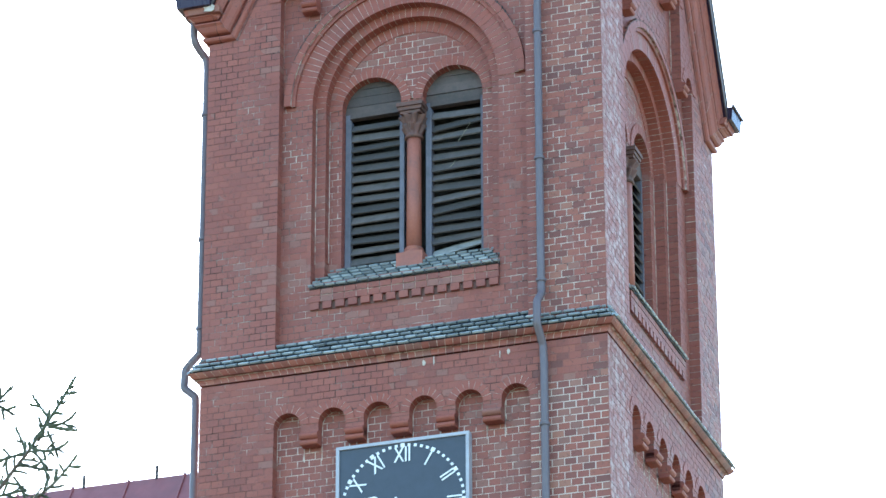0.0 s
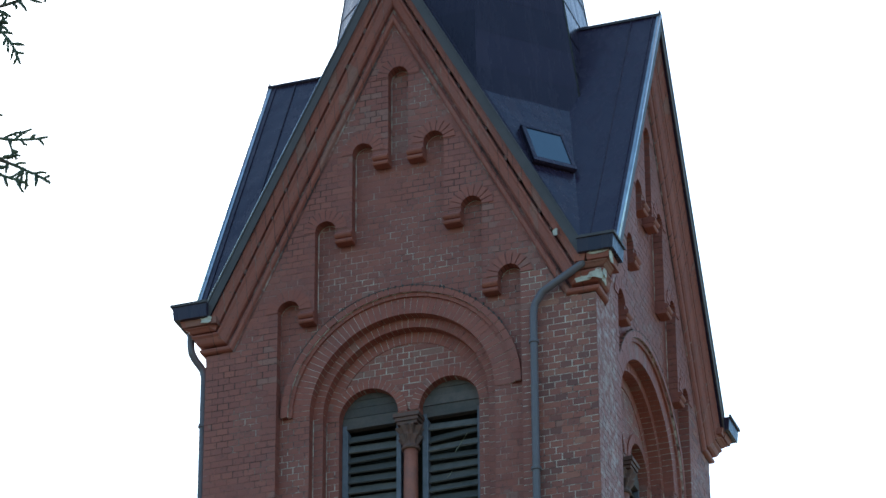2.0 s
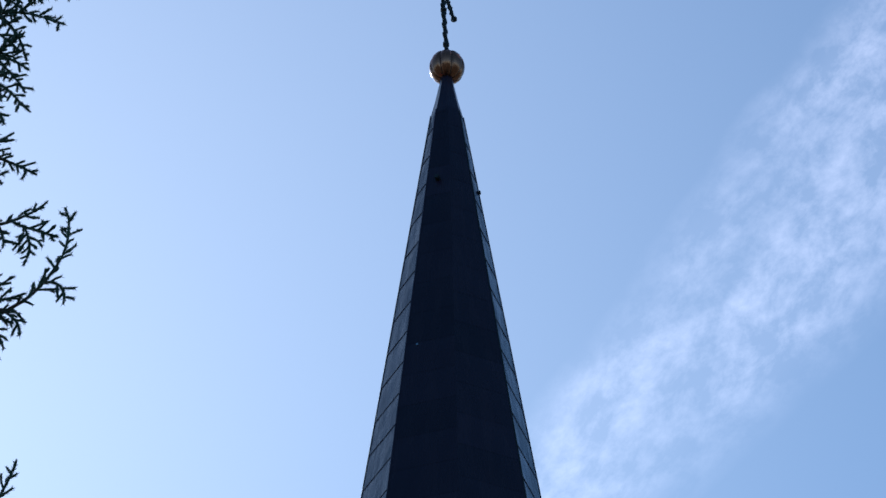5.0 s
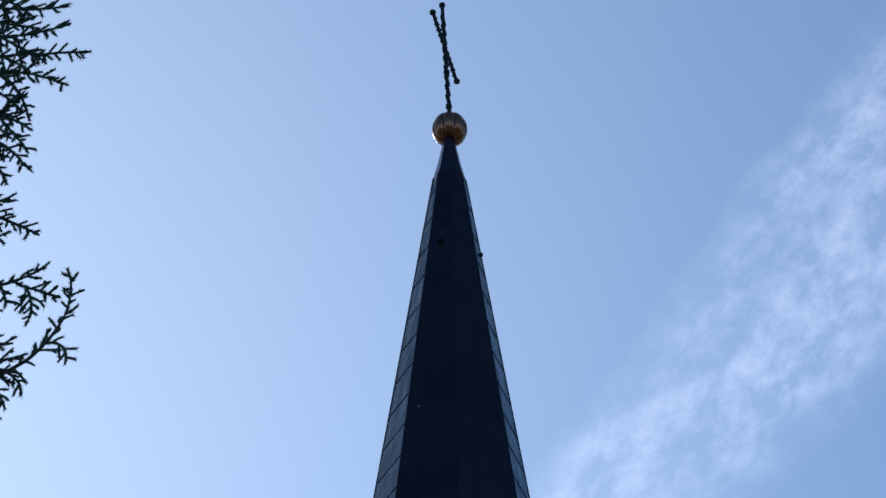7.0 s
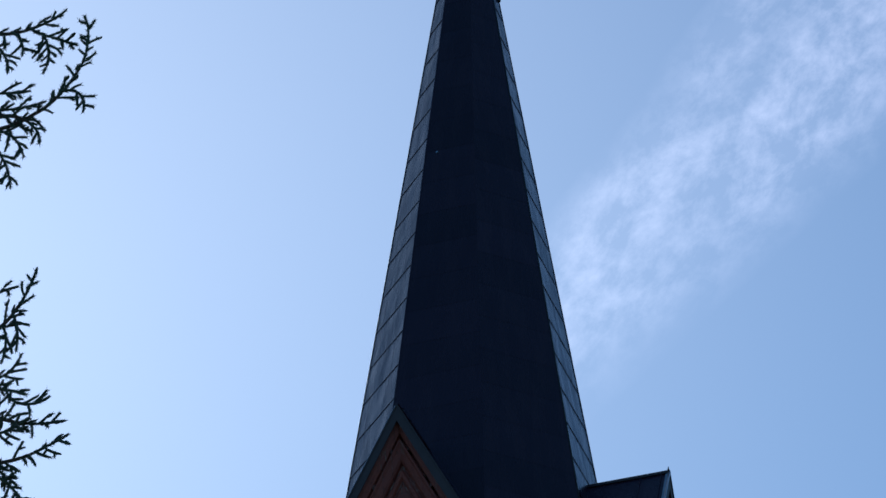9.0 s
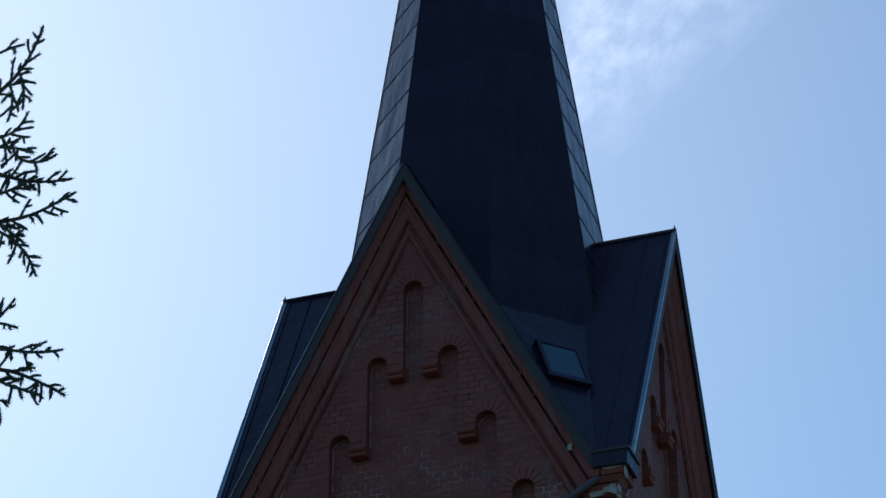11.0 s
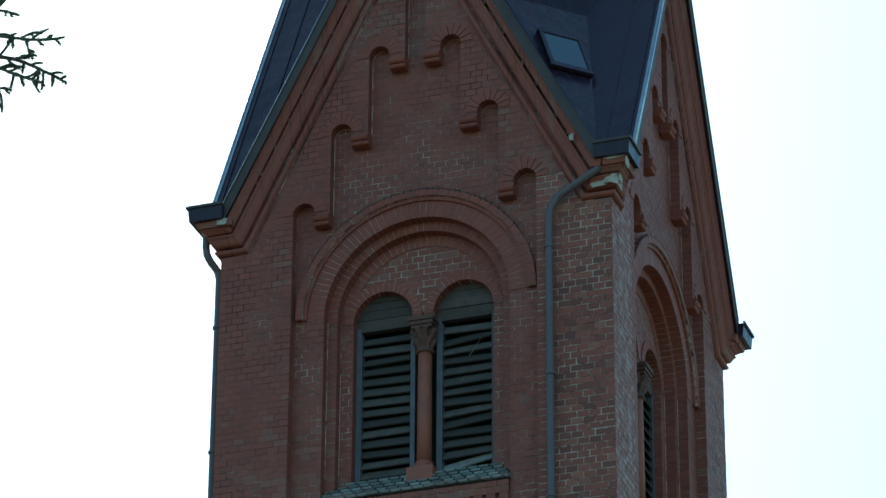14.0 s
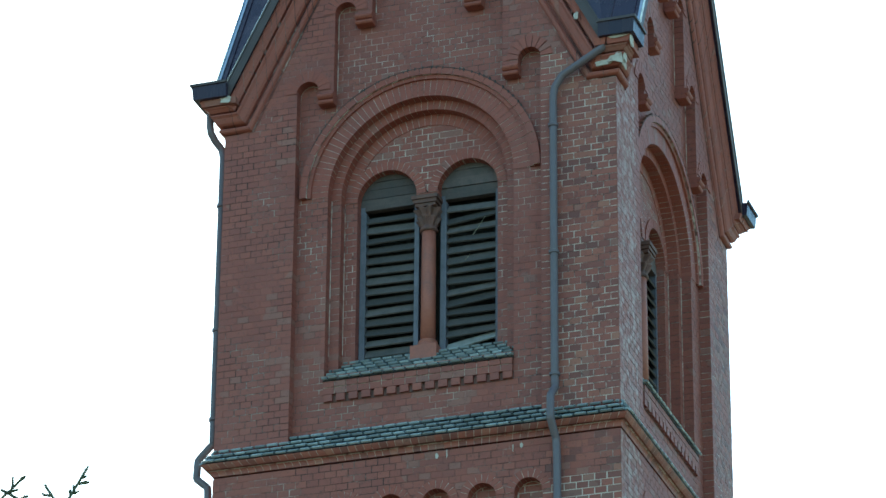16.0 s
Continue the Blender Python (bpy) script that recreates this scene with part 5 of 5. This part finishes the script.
UPRIGHT = [(5.62, 11.54, 0.46, 33, 44), (5.63, 11.79, 0.16, 28, -36), (5.77, 11.67, 0.22, -68, -28), (5.72, 11.62, 0.22, -64, -44)]
SPRAY = [(5.65, 11.16, 0.44, -34, 36), (5.63, 11.35, 0.25, -27, 100), (5.64, 11.28, 0.24, -3, -28), (5.77, 11.28, 0.31, -91, 124), (5.66, 11.01, 0.25, -4, 36)]
WISP = [(5.67, 10.87, 0.44, -11, 44), (5.67, 10.84, 0.42, -28, -44), (5.68, 10.88, 0.24, -31, -20)]
LOWER = [(5.70, 10.11, 0.46, -13, -28), (5.70, 10.22, 0.40, -26, 28), (5.69, 10.30, 0.20, 30, 28), (5.71, 10.05, 0.31, -24, -4), (5.72, 9.98, 0.21, -35, -60)]
LEADER = [(5.96, 7.03, 0.60, 48, 12), (6.19, 7.32, 0.15, -21, 76), (6.20, 7.31, 0.13, -12, 4), (6.13, 7.23, 0.18, -36, 76), (6.20, 7.29, 0.13, -71, 4), (6.14, 7.21, 0.18, -41, -60),
          (6.20, 7.35, 0.13, 128, -4), (6.10, 7.20, 0.14, 100, 20), (6.08, 7.17, 0.16, -25, 20), (6.11, 7.21, 0.16, 175, 30), (6.05, 7.12, 0.15, -50, -30), (6.15, 7.26, 0.12, 60, 20)]
FOOT = [(6.08, 6.97, 0.33, 24, 28), (5.92, 7.40, 0.16, 50, -12), (5.93, 7.46, 0.14, -26, -12), (5.95, 7.04, 0.16, 7, 4)]
rng = random.Random(21)


def grow(a, length, heading, bend, rng, wild=9.0, out_=0.0):
    """A path of short steps that turns steadily, and a little at random, in the upright plane facing the south."""
    n_ = max(3, int(length / 0.014))
    path, p, stray = [a.copy()], a.copy(), 0.0
    for i in range(n_):
        stray = 0.8 * stray + rng.uniform(-wild, wild)
        h = radians(heading + bend * (i + 0.5) / n_ + stray)
        p = p + Vector((math.cos(h), out_, math.sin(h))) * (length / n_)
        path.append(p)
    return path


def sleeve(stem, leaf, path, thick, fat, rng):
    """A woody twig thick with needles, uneven like tufts and buds."""
    k = len(path)
    stem.tube(path, [thick * (1 - 0.75 * i / k) + 0.0012 for i in range(k)], 5)
    leaf.tube(path, [fat * (0.36 if i == k - 1 else 0.8 if rng.random() < 0.08 else rng.uniform(0.42, 0.56)) for i in range(k)], 6)
    for q0, q1 in zip(path, path[1:]):
        needles(leaf, q0, q1, rng, rng.uniform(0.5, 1.2), fat * rng.uniform(1.2, 1.9))


def spruce_limb(boughs, fat, thick, spacing, reach, bare=0.03):
    """A limb from the trunk: boughs with side shoots at both sides, many of them hanging, and spurs on those."""
    stem, leaf = Geo(), Geo()
    for k, (x, z, length, heading, bend) in enumerate(boughs):
        a = Vector((x, -23.70 + rng.uniform(-0.015, 0.015), z)) - ROOT
        if k == 0:
            root = Vector((0, 0, a.z - 0.25))
            stem.tube([root.lerp(a, t) + Vector((0, 0, -0.10 * math.sin(math.pi * t))) for t in (0, 0.25, 0.5, 0.75, 1)], [0.020, 0.017, 0.014, 0.011, thick * 1.1], 6)
        path = grow(a, length, heading, bend, rng, 3.0)
        sleeve(stem, leaf, path, thick if k == 0 else 0.0042, fat, rng)
        side, at_ = rng.choice((-1, 1)), 0.05 + rng.uniform(0, 0.04)
        while at_ < length - bare:
            i = min(int(at_ / length * (len(path) - 1)), len(path) - 2)
            d = path[i + 1] - path[i]
            h = math.degrees(math.atan2(d.z, d.x))
            long_ = reach * rng.uniform(0.45, 1.15) * (1.1 - 0.55 * at_ / length)
            turn = side * rng.uniform(38, 68)
            hang = -28 if rng.random() < 0.55 else 12        # many droop, the young ones lift their tips
            shoot = grow(path[i], long_, h + turn, hang * rng.uniform(0.4, 1.3) - turn * 0.25, rng, 4.0, rng.uniform(-0.35, 0.35))
            sleeve(stem, leaf, shoot, 0.0024, fat * 0.92, rng)
            for q in range(3, len(shoot) - 2):
                if rng.random() < 0.45:
                    e = shoot[q + 1] - shoot[q]
                    he = math.degrees(math.atan2(e.z, e.x)) + rng.choice((-1, 1)) * rng.uniform(30, 65)
                    sleeve(stem, leaf, grow(shoot[q], rng.uniform(0.010, 0.036), he, rng.uniform(-25, 25), rng, 4.0, rng.uniform(-0.4, 0.4)), 0.0018, fat * 0.85, rng)
            side = -side if rng.random() < 0.75 else side
            at_ += spacing * rng.uniform(0.55, 1.45)
    limb = part("limb", stem, BARK, spruce)
    part("needles", leaf, NEEDLE, limb, kind="stuff")


for boughs in (CROWN, SHELF, HOOK, FRINGE, REACH, UPRIGHT, SPRAY, WISP, LOWER):
    spruce_limb(boughs, 0.0135, 0.010, 0.030, 0.105)
spruce_limb(LEADER, 0.0120, 0.008, 0.022, 0.07, 0.05)
spruce_limb(FOOT, 0.0120, 0.008, 0.024, 0.07)
# the rest of the crown, away from the church
stem, leaf = Geo(), Geo()
for i in range(150):
    z = 3.5 + 14.5 * i / 150
    a = radians(137.5 * i)
    if abs((math.degrees(a) - 30 + 180) % 360 - 180) < 62 and z < 16.5:
        continue
    ln = max(0.25, 2.6 * (1 - z / 19))
    twig(stem, leaf, Vector((0, 0, z)), Vector((math.cos(a), math.sin(a), -0.15)), ln, rng, 1, 0.06)
crown = part("crown_limbs", stem, BARK, spruce)
part("crown_needles", leaf, NEEDLE, crown, kind="stuff")

# ---------------------------------------------------------------- single bricks of the corner pilaster
for b in singles:
    gg = Geo()
    gg.brick(*b)
    part("brick", gg, WEATHERED, walls[0])

for pieces, name in ((rings, "arch_brick"), (hood, "hood_brick")):
    for p in pieces:
        part(name, p, MOULDED, walls[0])
